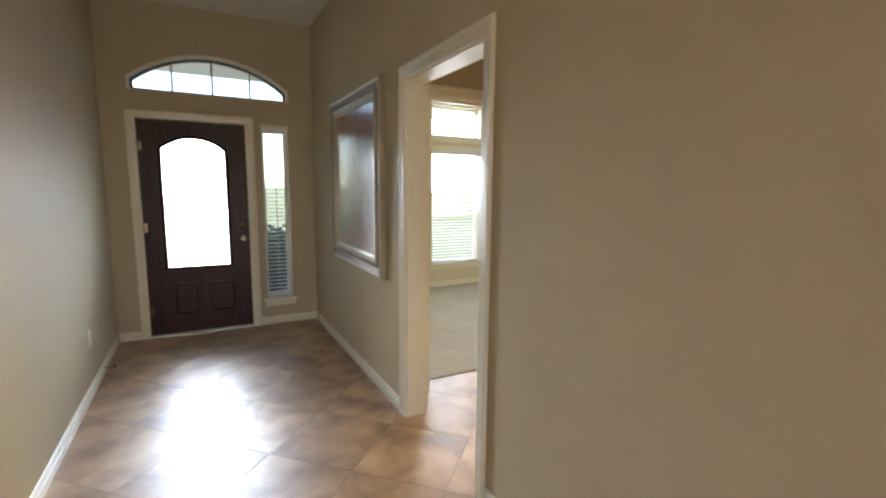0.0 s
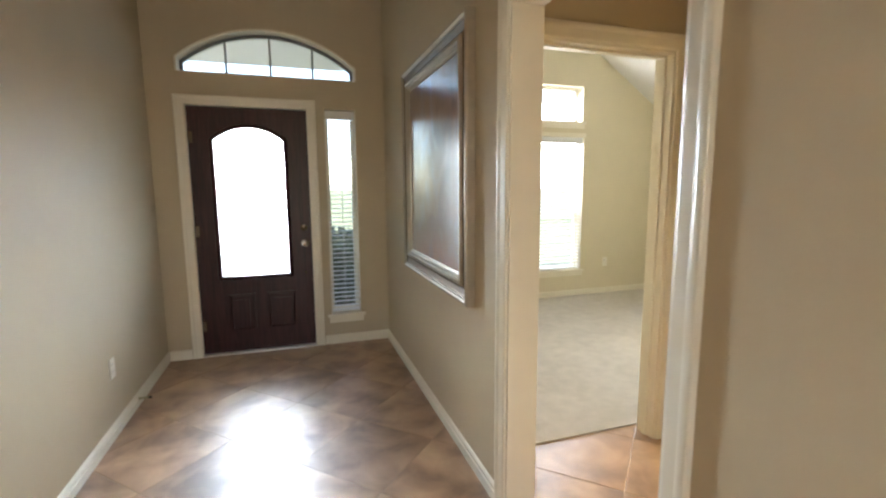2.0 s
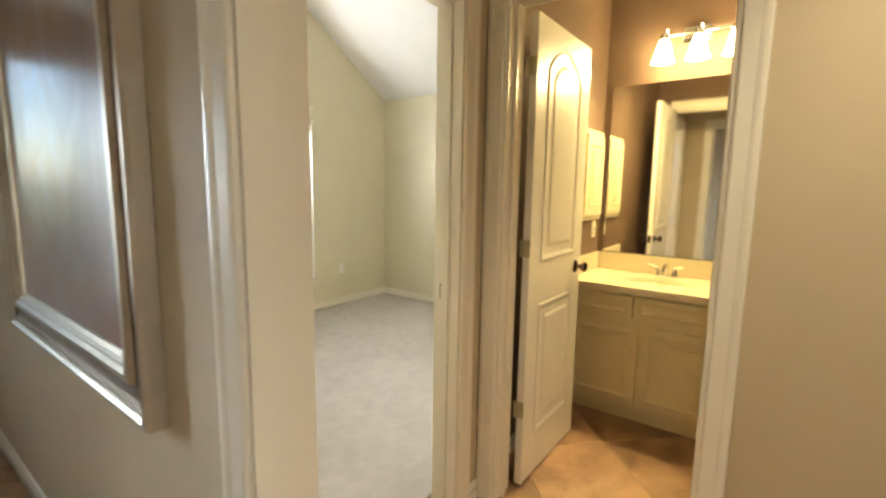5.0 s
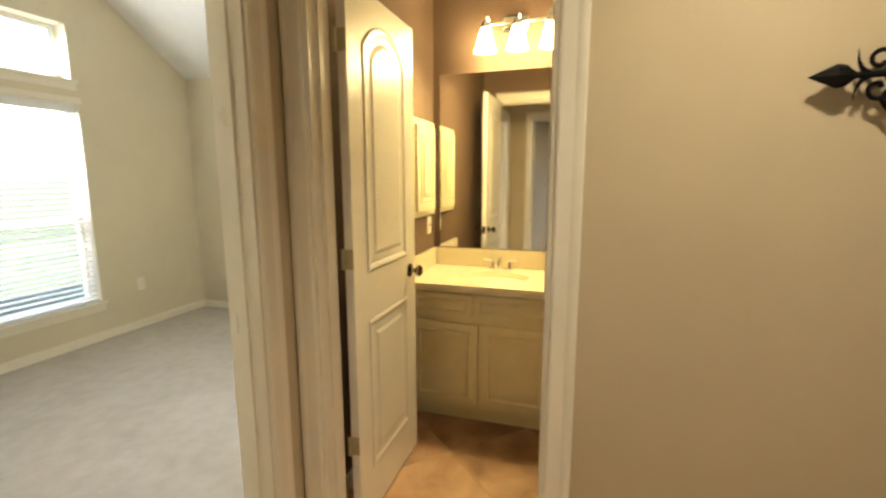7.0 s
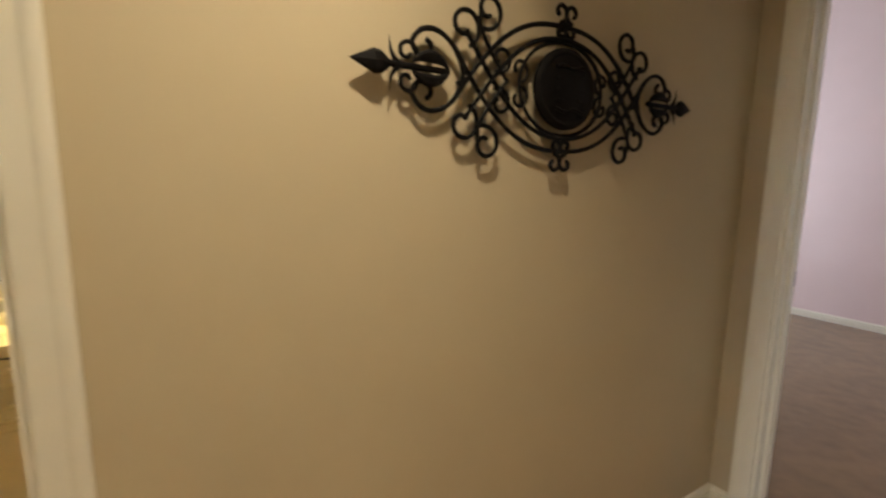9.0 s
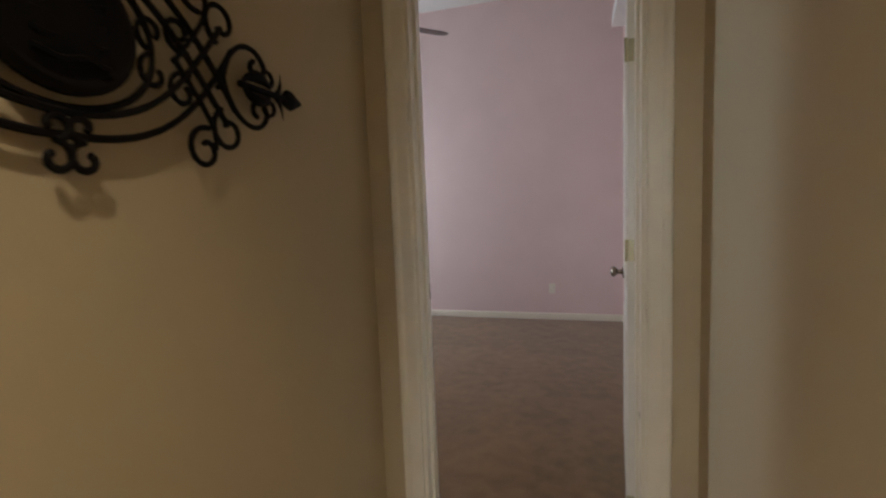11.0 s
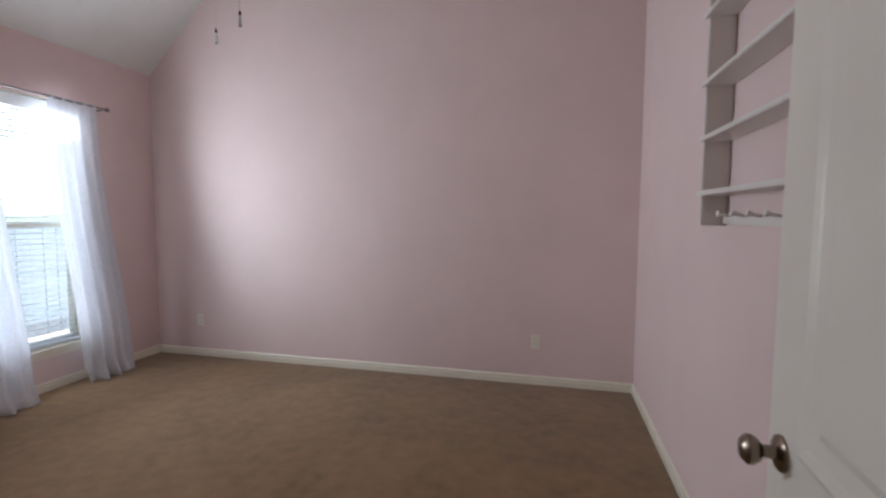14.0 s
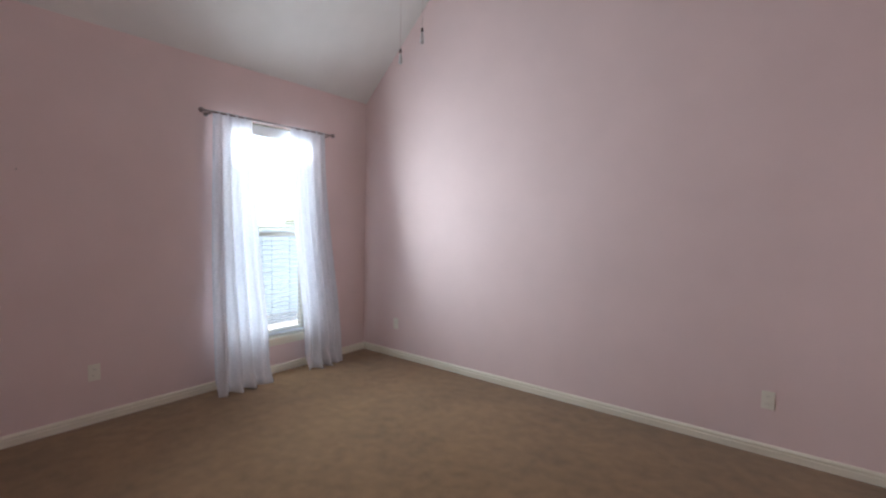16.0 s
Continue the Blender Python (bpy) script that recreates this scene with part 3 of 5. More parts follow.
for p, q, n in [
    ((XL, -2.6), (XL, 6.0), (1, 0)), ((XL + 0.014, 6.0), (-1.645, 6.0), (0, -1)), ((-0.575, 6.0), (0, 6.0), (0, -1)),
    ((0, 6.0 - 0.014), (0, 3.605), (-1, 0)), ((0, 2.615), (0, 0.66), (-1, 0)),
    ((X1, 2.865), (X1, YP), (-1, 0)), ((1.125, YB), (X1 - 0.014, YB), (0, -1)), ((1.13, YP), (X1 - 0.014, YP), (0, 1)),
    ((0.13, YP), (0.13, 2.61), (1, 0)), ((0.13, 3.61), (0.13, YB), (1, 0)),
    ((0.19, YW), (3.76, YW), (0, -1)), ((3.76, YW - 0.014), (3.76, 3.98), (-1, 0)),
    ((XE, 0.65), (XE, YS), (-1, 0)), ((XE - 0.014, YS), (0.0, YS), (0, 1)), ((0.0, YS + 0.014), (0.0, 0.65), (1, 0)),
    ((0.014, 0.65), (0.205, 0.65), (0, -1)), ((1.13, 0.65), (XE - 0.014, 0.65), (0, -1)), ((X1 + 0.12, 3.845), (2.26, 3.845), (0, -1)),
]:
    baseboard(p, q, n)

# ---- front door ----
door = thing("door_1", "dark mahogany front door with arched frosted glass, closed", "door", (-1.11, 6.06, 0.01))
door["kind"] = "structure"
GX0, GX1, GZ0, GZS, GZP = -1.385, -0.850, 0.664, 1.780, 1.885
bm = slab_wall("y", 6.035, 6.08, -1.563, -0.657, 0.012, 2.042, [(GX0, GX1, GZ0, GZP)])
spandrels(bm, GX0, GX1, GZS, GZP, GZP, 6.035, 6.08)
part("slab", bm, M_FDOOR, door)
bm = bmesh.new()
loop = [(GX0, 6.034, GZ0), *[(x, 6.034, z) for x, z in arch_points(GX0, GX1, GZS, GZP)], (GX1, 6.034, GZ0)]
sweep(bm, loop, [(-0.004, 0), (-0.004, 0.010), (0.012, 0.014), (0.028, 0.006), (0.030, 0)], (0, -1, 0), True)
part("glass_moulding", bm, M_FDOOR, door)
bm = bmesh.new()
vs = [bm.verts.new(p) for p in loop]
bm.faces.new(vs)
ext = bmesh.ops.extrude_face_region(bm, geom=bm.faces[:])
bmesh.ops.translate(bm, verts=[v for v in ext["geom"] if isinstance(v, bmesh.types.BMVert)], vec=(0, 0.012, 0))
bmesh.ops.translate(bm, verts=bm.verts, vec=(0, 0.02, 0))
pane = part("glass_pane", bm, M_FROST, door, "white glowing frosted glass pane")
pane.visible_shadow = False
for px0, px1 in ((-1.350, -1.140), (-1.045, -0.805)):
    bm = bmesh.new()
    sweep(bm, [(px0, 6.034, 0.188), (px0, 6.034, 0.508), (px1, 6.034, 0.508), (px1, 6.034, 0.188)], [(0, 0), (0, 0.008), (-0.016, 0.010), (-0.024, 0.002), (-0.024, 0)], (0, -1, 0), True)
    box(bm, px0 + 0.045, px1 - 0.045, 6.026, 6.036, 0.232, 0.464, bevel=0.006)
    part("panel", bm, M_FDOOR, door)
for z, r, nm in ((0.918, 0.030, "knob"), (1.055, 0.028, "deadbolt"), (0.663, 0.012, "latch_button")):
    bm = bmesh.new()
    m = pose(-0.716, 6.034, z, 90, 0, 0)
    prof = [(0, 0), (r, 0), (r, 0.006), (r * 0.6, 0.012), (0, 0.014)] if nm != "knob" else [(0.032, 0), (0.032, 0.006), (0.013, 0.010), (0.013, 0.030), (0.026, 0.040), (0.029, 0.052), (0.020, 0.064), (0, 0.067)]
    lathe(bm, prof, m)
    smooth(part(nm, bm, M_NICKEL, door, "dark metal " + nm.replace("_", " ")))
for z in (0.25, 1.05, 1.80):
    bm = tube(bmesh.new(), [(-1.5655, 6.030, z - 0.045), (-1.5655, 6.030, z + 0.045)], 0.0055, 8)
    box(bm, -1.564, -1.530, 6.0335, 6.036, z - 0.044, z + 0.044)
    part("hinge", bm, M_NICKEL, door, "dark metal butt hinge")
structure("threshold", box_bm(-1.565, -0.655, 5.985, 6.10, 0.0, 0.013, bevel=0.003), M_ALU, "bright aluminium door threshold", "threshold")
bm = bmesh.new()
box(bm, -1.577, -1.563, 6.0, 6.12, 0.0, 2.045)
box(bm, -0.657, -0.643, 6.0, 6.12, 0.0, 2.045)
box(bm, -1.577, -0.643, 6.0, 6.12, 2.0445, 2.057)
structure("jamb_front_door", bm, M_TRIM, "white painted front door frame", "door frame")


# ---- windows ----
def window_unit(name, x0, x1, z0, z1, y, mid=None, label="", sill=True, muntins=0, axis="y"):
    """A window in an outer wall. In the y axis case the room lies towards -y, in the x case towards -x."""
    w = thing(name, label, "window", (0, 0, 0))
    w["kind"] = "structure"
    rot = Matrix.Identity(4) if axis == "y" else Matrix(((0, 1, 0, 0), (-1, 0, 0, 0), (0, 0, 1, 0), (0, 0, 0, 1)))

    def put(nm, bm, mat, lab="", parent=w):
        bm.transform(rot)
        return part(nm, bm, mat, parent, lab)

    f = 0.035
    yy = y + 0.105
    bm = bmesh.new()
    for a in ((x0 - 0.004, x0 + f, z0, z1), (x1 - f, x1 + 0.004, z0, z1), (x0 + f, x1 - f, z0 - 0.004, z0 + f), (x0 + f, x1 - f, z1 - f, z1 + 0.004)):
        box(bm, a[0], a[1], yy, yy + 0.05, a[2], a[3])
    put("window_frame", bm, M_TRIM)
    if mid:
        bm = bmesh.new()
        box(bm, x0 + f, x1 - f, yy - 0.004, yy + 0.045, mid - 0.02, mid + 0.02, bevel=0.004)
        put("meeting_rail", bm, M_TRIM)
    for i in range(muntins):
        xm = x0 + (x1 - x0) * (i + 1) / (muntins + 1)
        bm = box_bm(xm - 0.010, xm + 0.010, yy + 0.005, yy + 0.035, z0 + f, z1 - f)
        put("muntin", bm, M_TRIM)
    for za, zb in ([(z0 + f, mid - 0.02), (mid + 0.02, z1 - f)] if mid else [(z0 + f, z1 - f)]):
        p = put("pane", box_bm(x0 + f, x1 - f, yy + 0.022, yy + 0.027, za, zb), M_GLASS)
        p.visible_shadow = False
    # white painted reveal
    bm = bmesh.new()
    for a in ((x0 - 0.001, x0 + 0.004, z0, z1), (x1 - 0.004, x1 + 0.001, z0, z1), (x0, x1, z1 - 0.004, z1 + 0.001)):
        box(bm, a[0], a[1], y + 0.001, yy, a[2], a[3])
    put("reveal", bm, M_TRIM)
    if sill:
        bm = bmesh.new()
        box(bm, x0 - 0.035, x1 + 0.035, y - 0.028, y - 0.001, z0 - 0.022, z0 + 0.004, bevel=0.004)
        box(bm, x0, x1, y - 0.001, yy, z0 - 0.002, z0 + 0.004)
        box(bm, x0 - 0.020, x1 + 0.020, y - 0.014, y - 0.001, z0 - 0.075, z0 - 0.022, bevel=0.003)
        put("window_sill", bm, M_TRIM)
    return w


def head_trim(x0, x1, z, y):
    return structure("trim_window_head", box_bm(x0 - 0.02, x1 + 0.02, y - 0.012, y - 0.001, z - 0.004, z + 0.045, bevel=0.003), M_TRIM, "thin white trim over the window", "trim")


def blind(name, x0, x1, z0, z1, y, tilt, label, axis="y", gap=0.043, depth=0.05, valance=0.07):
    rot = Matrix.Identity(4) if axis == "y" else Matrix(((0, 1, 0, 0), (-1, 0, 0, 0), (0, 0, 1, 0), (0, 0, 0, 1)))
    w = thing(name, label, "window blind", (0, 0, 0))
    bm = box_bm(x0, x1, y - 0.03, y + 0.03, z1 - valance, z1, bevel=0.004)
    bm.transform(rot)
    part("valance", bm, M_BLIND, w)
    bm = box_bm(x0, x1, y - 0.025, y + 0.025, z0, z0 + 0.018, bevel=0.003)
    bm.transform(rot)
    part("bottom_rail", bm, M_BLIND, w)
    bm = bmesh.new()
    prof = [(-depth / 2, -0.0018), (0, 0.0012), (depth / 2, -0.0018), (depth / 2, -0.0005), (0, 0.0030), (-depth / 2, -0.0005)]
    a = [bm.verts.new((x0 + 0.004, d, h)) for d, h in prof]
    b = [bm.verts.new((x1 - 0.004, d, h)) for d, h in prof]
    for j in range(6):
        bm.faces.new([a[j], a[(j + 1) % 6], b[(j + 1) % 6], b[j]])
    bm.faces.new(a)
    bm.faces.new(list(reversed(b)))
    me = mesh_of("slat", bm, M_BLIND)
    z = z0 + 0.05
    while z < z1 - valance - 0.01:
        s = new("slat", me)
        s.parent = w
        s.matrix_basis = rot @ pose(0, y, z, tilt, 0, 0)
        z += gap
    for xc in (x0 + 0.12, x1 - 0.12):
        bm = tube(bmesh.new(), [(xc, y - 0.027, z0 + 0.01), (xc, y - 0.027, z1 - valance)], 0.0014, 5)
        bm.transform(rot)
        part("ladder_cord", bm, M_BLIND, w)
    return w


window_unit("window_1", -0.512, -0.250, 0.268, 2.06, 6.0, None, "narrow white sidelight window beside the front door")
blind("window_blind", -0.505, -0.257, 0.283, 2.05, 6.06, 3, "white slatted blind in the narrow sidelight", gap=0.040, depth=0.045)
for x0, x1 in ((0.90, 1.735), (1.84, 2.675)):
    window_unit("window_2", x0, x1, 0.34, 2.0, YW, 1.045, "tall white sash window with a low sill")
    head_trim(x0, x1, 2.0, YW)
    blind("window_blind", x0 + 0.008, x1 - 0.008, 0.35, 1.995, YW + 0.055, 6, "white slatted blind lowered with open slats")
for x0, x1 in ((0.91, 1.735), (1.84, 2.645)):
    window_unit("window_3", x0, x1, 2.175, 2.605, YW, None, "small fixed transom window above the tall window")
window_unit("window_4", 1.39, 2.24, 0.34, 2.285, XE, 1.30, "white sash window of the pink room", axis="x")
blind("window_blind", 1.398, 2.232, 0.355, 2.275, XE + 0.055, -10, "white slatted blind half closed behind sheer curtains", axis="x", gap=0.042, valance=0.085)

# arched transom over the front door
arch = thing("window_5", "arched transom window with white rim and grilles", "window", (0, 0, 0))
arch["kind"] = "structure"
AX0, AX1, AZ0, AZS, AZP = -1.597, -0.247, 2.292, 2.395, 2.643
aloop = [(AX0, AZ0), *arch_points(AX0, AX1, AZS, AZP, 24), (AX1, AZ0)]
bm = bmesh.new()
sweep(bm, [(x, 6.001, z) for x, z in aloop], [(0.002, 0.003), (0.002, -0.10), (-0.004, -0.10), (-0.004, 0.003)], (0, -1, 0), True)
part("reveal", bm, M_TRIM, arch)
bm = bmesh.new()
sweep(bm, [(x, 5.999, z) for x, z in aloop], [(-0.003, 0), (-0.003, 0.004), (0.004, 0.005), (0.010, 0.004), (0.012, 0.002), (0.012, 0)], (0, -1, 0))
part("arch_rim", bm, M_TRIM, arch)
bm = bmesh.new()
sweep(bm, [(x, 6.10, z) for x, z in aloop], [(-0.004, 0), (-0.004, -0.05), (-0.026, -0.05), (-0.030, -0.01), (-0.030, 0)], (0, -1, 0), True)
part("window_frame", bm, M_GREYFRAME, arch, "grey metal arched frame")
bm = bmesh.new()
bm.faces.new([bm.verts.new((x, 6.128, z)) for x, z in aloop])
ext = bmesh.ops.extrude_face_region(bm, geom=bm.faces[:])
bmesh.ops.translate(bm, verts=[v for v in ext["geom"] if isinstance(v, bmesh.types.BMVert)], vec=(0, 0.005, 0))
p = part("pane", bm, M_GLASS, arch)
p.visible_shadow = False
for k in (1, 2, 3):
    xm = AX0 + (AX1 - AX0) * k / 4
    r = ((AX1 - AX0) ** 2 / 4 + (AZP - AZS) ** 2) / (2 * (AZP - AZS))
    top = AZP - r + math.sqrt(r * r - (xm - (AX0 + AX1) / 2) ** 2)
    part("muntin", box_bm(xm - 0.009, xm + 0.009, 6.118, 6.134, AZ0 + 0.03, top - 0.03), M_SOFFIT, arch)

# porch roof outside the front door
structure("porch_roof", box_bm(-3.2, -0.05, 6.18, 8.6, 3.0, 3.3), M_SOFFIT, "grey porch soffit", "porch")


# ---- panelled inner doors ----
def panel_door(name, width, label, hinge, angle, knob_u, knob_z=0.935, hinges=(0.22, 1.08, 1.84), high=2.03, inset=0.125, lift=0.0):
    """A two-panel arch-top door, built closed along +x from the hinge, then swung."""
    m = pose(hinge[0], hinge[1], 0, 0, 0, angle)
    d = thing(name, label, "door", (hinge[0], hinge[1], 0.0))
    d["kind"] = "structure"
    t = 0.0175

    def put(nm, bm, mat, lab="", parent=d):
        bm.transform(m)
        return part(nm, bm, mat, parent, lab)

    slab = put("slab", box_bm(0.003, width, -t, t, 0.012, high, bevel=0.002), M_DOORW)
    for side in (-1, 1):
        y = side * t
        for x0, x1, z0, zs, zp in ((inset, width - inset, 1.01 + 0.4 * lift, 1.80 + lift, 1.905 + lift), (inset, width - inset, 0.215, 0.845, None)):
            top = arch_points(x0, x1, zs, zp, 14) if zp else [(x0, zs), (x1, zs)]
            lp = [(x0, y, z0), *[(x, y, z) for x, z in top], (x1, y, z0)]
            bm = bmesh.new()
            sg = side
            sweep(bm, lp, [(0, -0.001), (0, 0.003), (sg * 0.010, 0.0055), (sg * 0.024, 0.002), (sg * 0.032, -0.001)], (0, side, 0), True)
            ins = 0.060
            top2 = arch_points(x0 + ins, x1 - ins, zs - 0.03, zp - ins, 14) if zp else [(x0 + ins, zs - ins), (x1 - ins, zs - ins)]
            pp = [(x0 + ins, z0 + ins), *top2, (x1 - ins, z0 + ins)]
            cx, cz = sum(q[0] for q in pp) / len(pp), sum(q[1] for q in pp) / len(pp)
            lo = [bm.verts.new((x, y, z)) for x, z in pp]
            hi = [bm.verts.new((x + (0.016 if x < cx else -0.016), y + side * 0.0045, z + (0.016 if z < cz else -0.016))) for x, z in pp]
            for i in range(len(pp)):
                j = (i + 1) % len(pp)
                bm.faces.new([lo[i], lo[j], hi[j], hi[i]])
            bm.faces.new(hi)
            put("panel", bm, M_DOORW, parent=slab)
        bm = bmesh.new()
        lathe(bm, [(0.032, 0), (0.032, 0.005), (0.026, 0.009), (0.012, 0.012), (0.011, 0.030), (0.020, 0.036), (0.0265, 0.046), (0.0265, 0.054), (0.018, 0.063), (0, 0.066)], pose(knob_u, y, knob_z, -90 * side, 0, 0), 20)
        smooth(put("knob", bm, M_NICKEL, "dark nickel door knob"))
    bm = box_bm(width - 0.0005, width + 0.0015, -0.012, 0.012, knob_z - 0.03, knob_z + 0.03)
    put("latch_plate", bm, M_NICKEL)
    for z in hinges:
        bm = bmesh.new()
        tube(bm, [(-0.006, t + 0.004, z - 0.038), (-0.006, t + 0.004, z + 0.038)], 0.006, 8)
        box(bm, -0.004, 0.030, t - 0.001, t + 0.0015, z - 0.037, z + 0.037)
        box(bm, 0.0012, 0.0032, -t, t, z - 0.037, z + 0.037)
        put("hinge", bm, M_BRASSG, "pale metal butt hinge")
    return d


panel_door("door_2", 0.625, "white two-panel arch-top bathroom door standing open", (1.362, 3.680), 0.3, 0.550, 0.965, (0.375, 1.11, 1.865), 2.075, 0.115, 0.075)
panel_door("door_3", 0.772, "white two-panel arch-top door swung into the pink room", (0.304, 0.606), -94.5, 0.71, 0.985, (0.22, 1.165, 1.84))


def strike(loc, size):
    s = thing("strike_plate", "small dark metal strike plate on the jamb", "strike plate", loc)
    x, y, z = loc
    part("plate", box_bm(x - size[0], x + size[0], y - size[1], y + size[1], z - 0.030, z + 0.030), M_NICKEL, s)
    # A solid dark block takes the place of the shaded hole.
    part("latch_hole", box_bm(x - size[0] - 0.001, x + size[0] + 0.001, y - size[1] * 0.5, y + size[1] * 0.5, z - 0.012, z + 0.012), M_DARKSLOT, s)


strike((1.0315, 3.876, 0.951), (0.0015, 0.014))
strike((1.0365, 0.668, 1.02), (0.0015, 0.014))


# ---- outlets and switches ----
def outlet(loc, rz, label="ivory duplex power outlet low on the wall", switch=False):
    """Built facing -y, then turned by rz."""
    m = pose(*loc, 0, 0, rz)
    o = thing("switch_plate" if switch else "power_outlet", label, "light switch" if switch else "outlet", loc)

    def put(nm, bm, mat, parent=o):
        bm.transform(m)
        return part(nm, bm, mat, parent)

    put("cover_plate", box_bm(-0.036, 0.036, -0.006, 0.0, -0.058, 0.058, bevel=0.0025), M_PLATE)
    if switch:
        put("toggle", box_bm(-0.005, 0.005, -0.018, -0.005, -0.010, 0.012, bevel=0.002), M_PLATE)
    else:
        for dz in (-0.021, 0.021):
            so = put("socket", box_bm(-0.017, 0.017, -0.0085, -0.005, dz - 0.014, dz + 0.014, bevel=0.002), M_PLATE)
            # Solid dark strips take the place of the shaded slot openings.
            bm = bmesh.new()
            for dx in (-0.007, 0.005):
                box(bm, dx, dx + 0.002, -0.0092, -0.008, dz - 0.003, dz + 0.006)
            put("slots", bm, M_DARKSLOT, so)
    return o


outlet((XL, 4.85, 0.385), 90)
outlet((3.043, YW, 0.42), 0)
outlet((0.766, YS, 0.363), 180)
outlet((3.996, YS, 0.363), 180)
outlet((XE, -0.46, 0.362), -90)
outlet((2.70, 3.845, 1.10), 0, "cream switch plate beside the bathroom mirror", True)


def door_stop(y):
    s = thing("door_stop", "small spring door stop on the baseboard", "door stop", (XL + 0.014, y, 0.05))
    bm = bmesh.new()
    lathe(bm, [(0.010, 0), (0.010, 0.004), (0.006, 0.006)] + [(0.006 + 0.0015 * (i % 2), 0.006 + 0.003 * i) for i in range(1, 18)], pose(XL + 0.014, y, 0.05, 0, 90, 0), 10)
    part("spring", bm, M_BRASSG, s)
    bm = bmesh.new()
    lathe(bm, [(0.008, 0.058), (0.0085, 0.072), (0, 0.074)], pose(XL + 0.014, y, 0.05, 0, 90, 0), 10)
    part("rubber_tip", bm, M_DARKSLOT, s)


door_stop(5.184)
door_stop(3.05)

# ---- framed picture in the hall ----
pic = thing("framed_picture", "large abstract brown painting in a stepped silver frame", "picture", (0, 4.48, 0.825))
PY0, PY1, PZ0, PZ1 = 3.862, 5.11, 0.825, 2.165
ploop = [(-0.002, PY0, PZ0), (-0.002, PY0, PZ1), (-0.002, PY1, PZ1), (-0.002, PY1, PZ0)]


def pic_ring(nm, prof, mat, lab):
    bm = bmesh.new()
    sweep(bm, ploop, prof, (-1, 0, 0), True)
    part(nm, bm, mat, pic, lab)


pic_ring("outer_frame", [(0, 0), (0, 0.036), (0.006, 0.046), (0.018, 0.048), (0.026, 0.040), (0.034, 0.040), (0.034, 0)], M_SILVER, "bright silver outer moulding")
pic_ring("cove", [(0.0341, 0), (0.0341, 0.036), (0.048, 0.030), (0.070, 0.026), (0.084, 0.030), (0.084, 0)], M_FRAMEDK, "dark bronze cove of the frame")
pic_ring("inner_frame", [(0.0841, 0), (0.0841, 0.032), (0.092, 0.044), (0.108, 0.046), (0.116, 0.036), (0.124, 0.036), (0.130, 0.028), (0.142, 0.024), (0.142, 0)], M_SILVER, "worn silver inner moulding")
part("canvas", box_bm(-0.020, -0.003, PY0 + 0.138, PY1 - 0.138, PZ0 + 0.138, PZ1 - 0.138), M_PAINTING, pic, "glossy brown abstract painting")

# ---- wrought iron wall ornament ----
iron = thing("wall_ornament", "black wrought iron scroll ornament with oval centre", "wall decor", (1.19, 1.815, 1.622))
IC = Vector((X1 - 0.024, 1.815, 1.622))


def ip(u, v, d=0.0):
    """u to the viewer's right along the wall, v up."""
    return IC + Vector((-d, -u, v))


def iron_part(nm, lines, r=0.0055, d=0.0, mirror=True, vmirror=True, taper=None):
    for su in ((1, -1) if mirror else (1,)):
        for sv in ((1, -1) if vmirror else (1,)):
            for ln in lines:
                bm = tube(bmesh.new(), [ip(su * u, sv * v, d) for u, v in ln], r * 1.05, 6, taper)
                smooth(part(nm, bm, M_IRON, iron))


def spiral(cu, cv, r0, r1, a0, a1, k=26):
    return [(cu + (r0 + (r1 - r0) * i / k) * math.cos(radians(a0 + (a1 - a0) * i / k)), cv + (r0 + (r1 - r0) * i / k) * math.sin(radians(a0 + (a1 - a0) * i / k))) for i in range(k + 1)]


def ellipse(a, b, a0, a1, k=30, cu=0.0, cv=0.0):
    return [(cu + a * math.cos(radians(a0 + (a1 - a0) * i / k)), cv + b * math.sin(radians(a0 + (a1 - a0) * i / k))) for i in range(k + 1)]


def sbend(p0, p1, p2, p3, k=22):
    out = []
    for i in range(k + 1):
        t = i / k
        c = ((1 - t) ** 3, 3 * t * (1 - t) ** 2, 3 * t * t * (1 - t), t ** 3)
        out.append((sum(w * p[0] for w, p in zip(c, (p0, p1, p2, p3))), sum(w * p[1] for w, p in zip(c, (p0, p1, p2, p3)))))
    return out


iron_part("outer_arc", [sbend((0.0, 0.158), (0.16, 0.165), (0.24, 0.085), (0.345, -0.062))], 0.0060)
iron_part("inner_arc", [sbend((0.0, 0.126), (0.14, 0.124), (0.20, 0.050), (0.315, -0.098))], 0.0060, 0.004)
iron_part("crossing_band", [sbend((0.190, -0.004), (0.255, 0.075), (0.285, 0.105), (0.275, 0.150))], 0.0050, 0.006)
iron_part("end_loop", [sbend((0.315, -0.012), (0.325, 0.085), (0.420, 0.115), (0.448, 0.058), 18) + spiral(0.420, 0.050, 0.030, 0.012, 10, -250, 18)], 0.0058)
iron_part("upper_scroll", [spiral(0.318, 0.108, 0.046, 0.014, 250, -140, 30)], 0.0056, 0.003)
iron_part("upper_scroll", [spiral(0.252, 0.152, 0.044, 0.012, 285, -120, 30)], 0.0056, 0.003)
iron_part("side_scroll", [spiral(0.210, 0.052, 0.036, 0.010, 300, -60, 26)], 0.0050, 0.002)
iron_part("side_scroll", [spiral(0.152, 0.034, 0.032, 0.010, 250, -40, 20)], 0.0050, 0.002)
iron_part("oval_ring", [ellipse(0.150, 0.118, 90, 0)], 0.0048, 0.002)
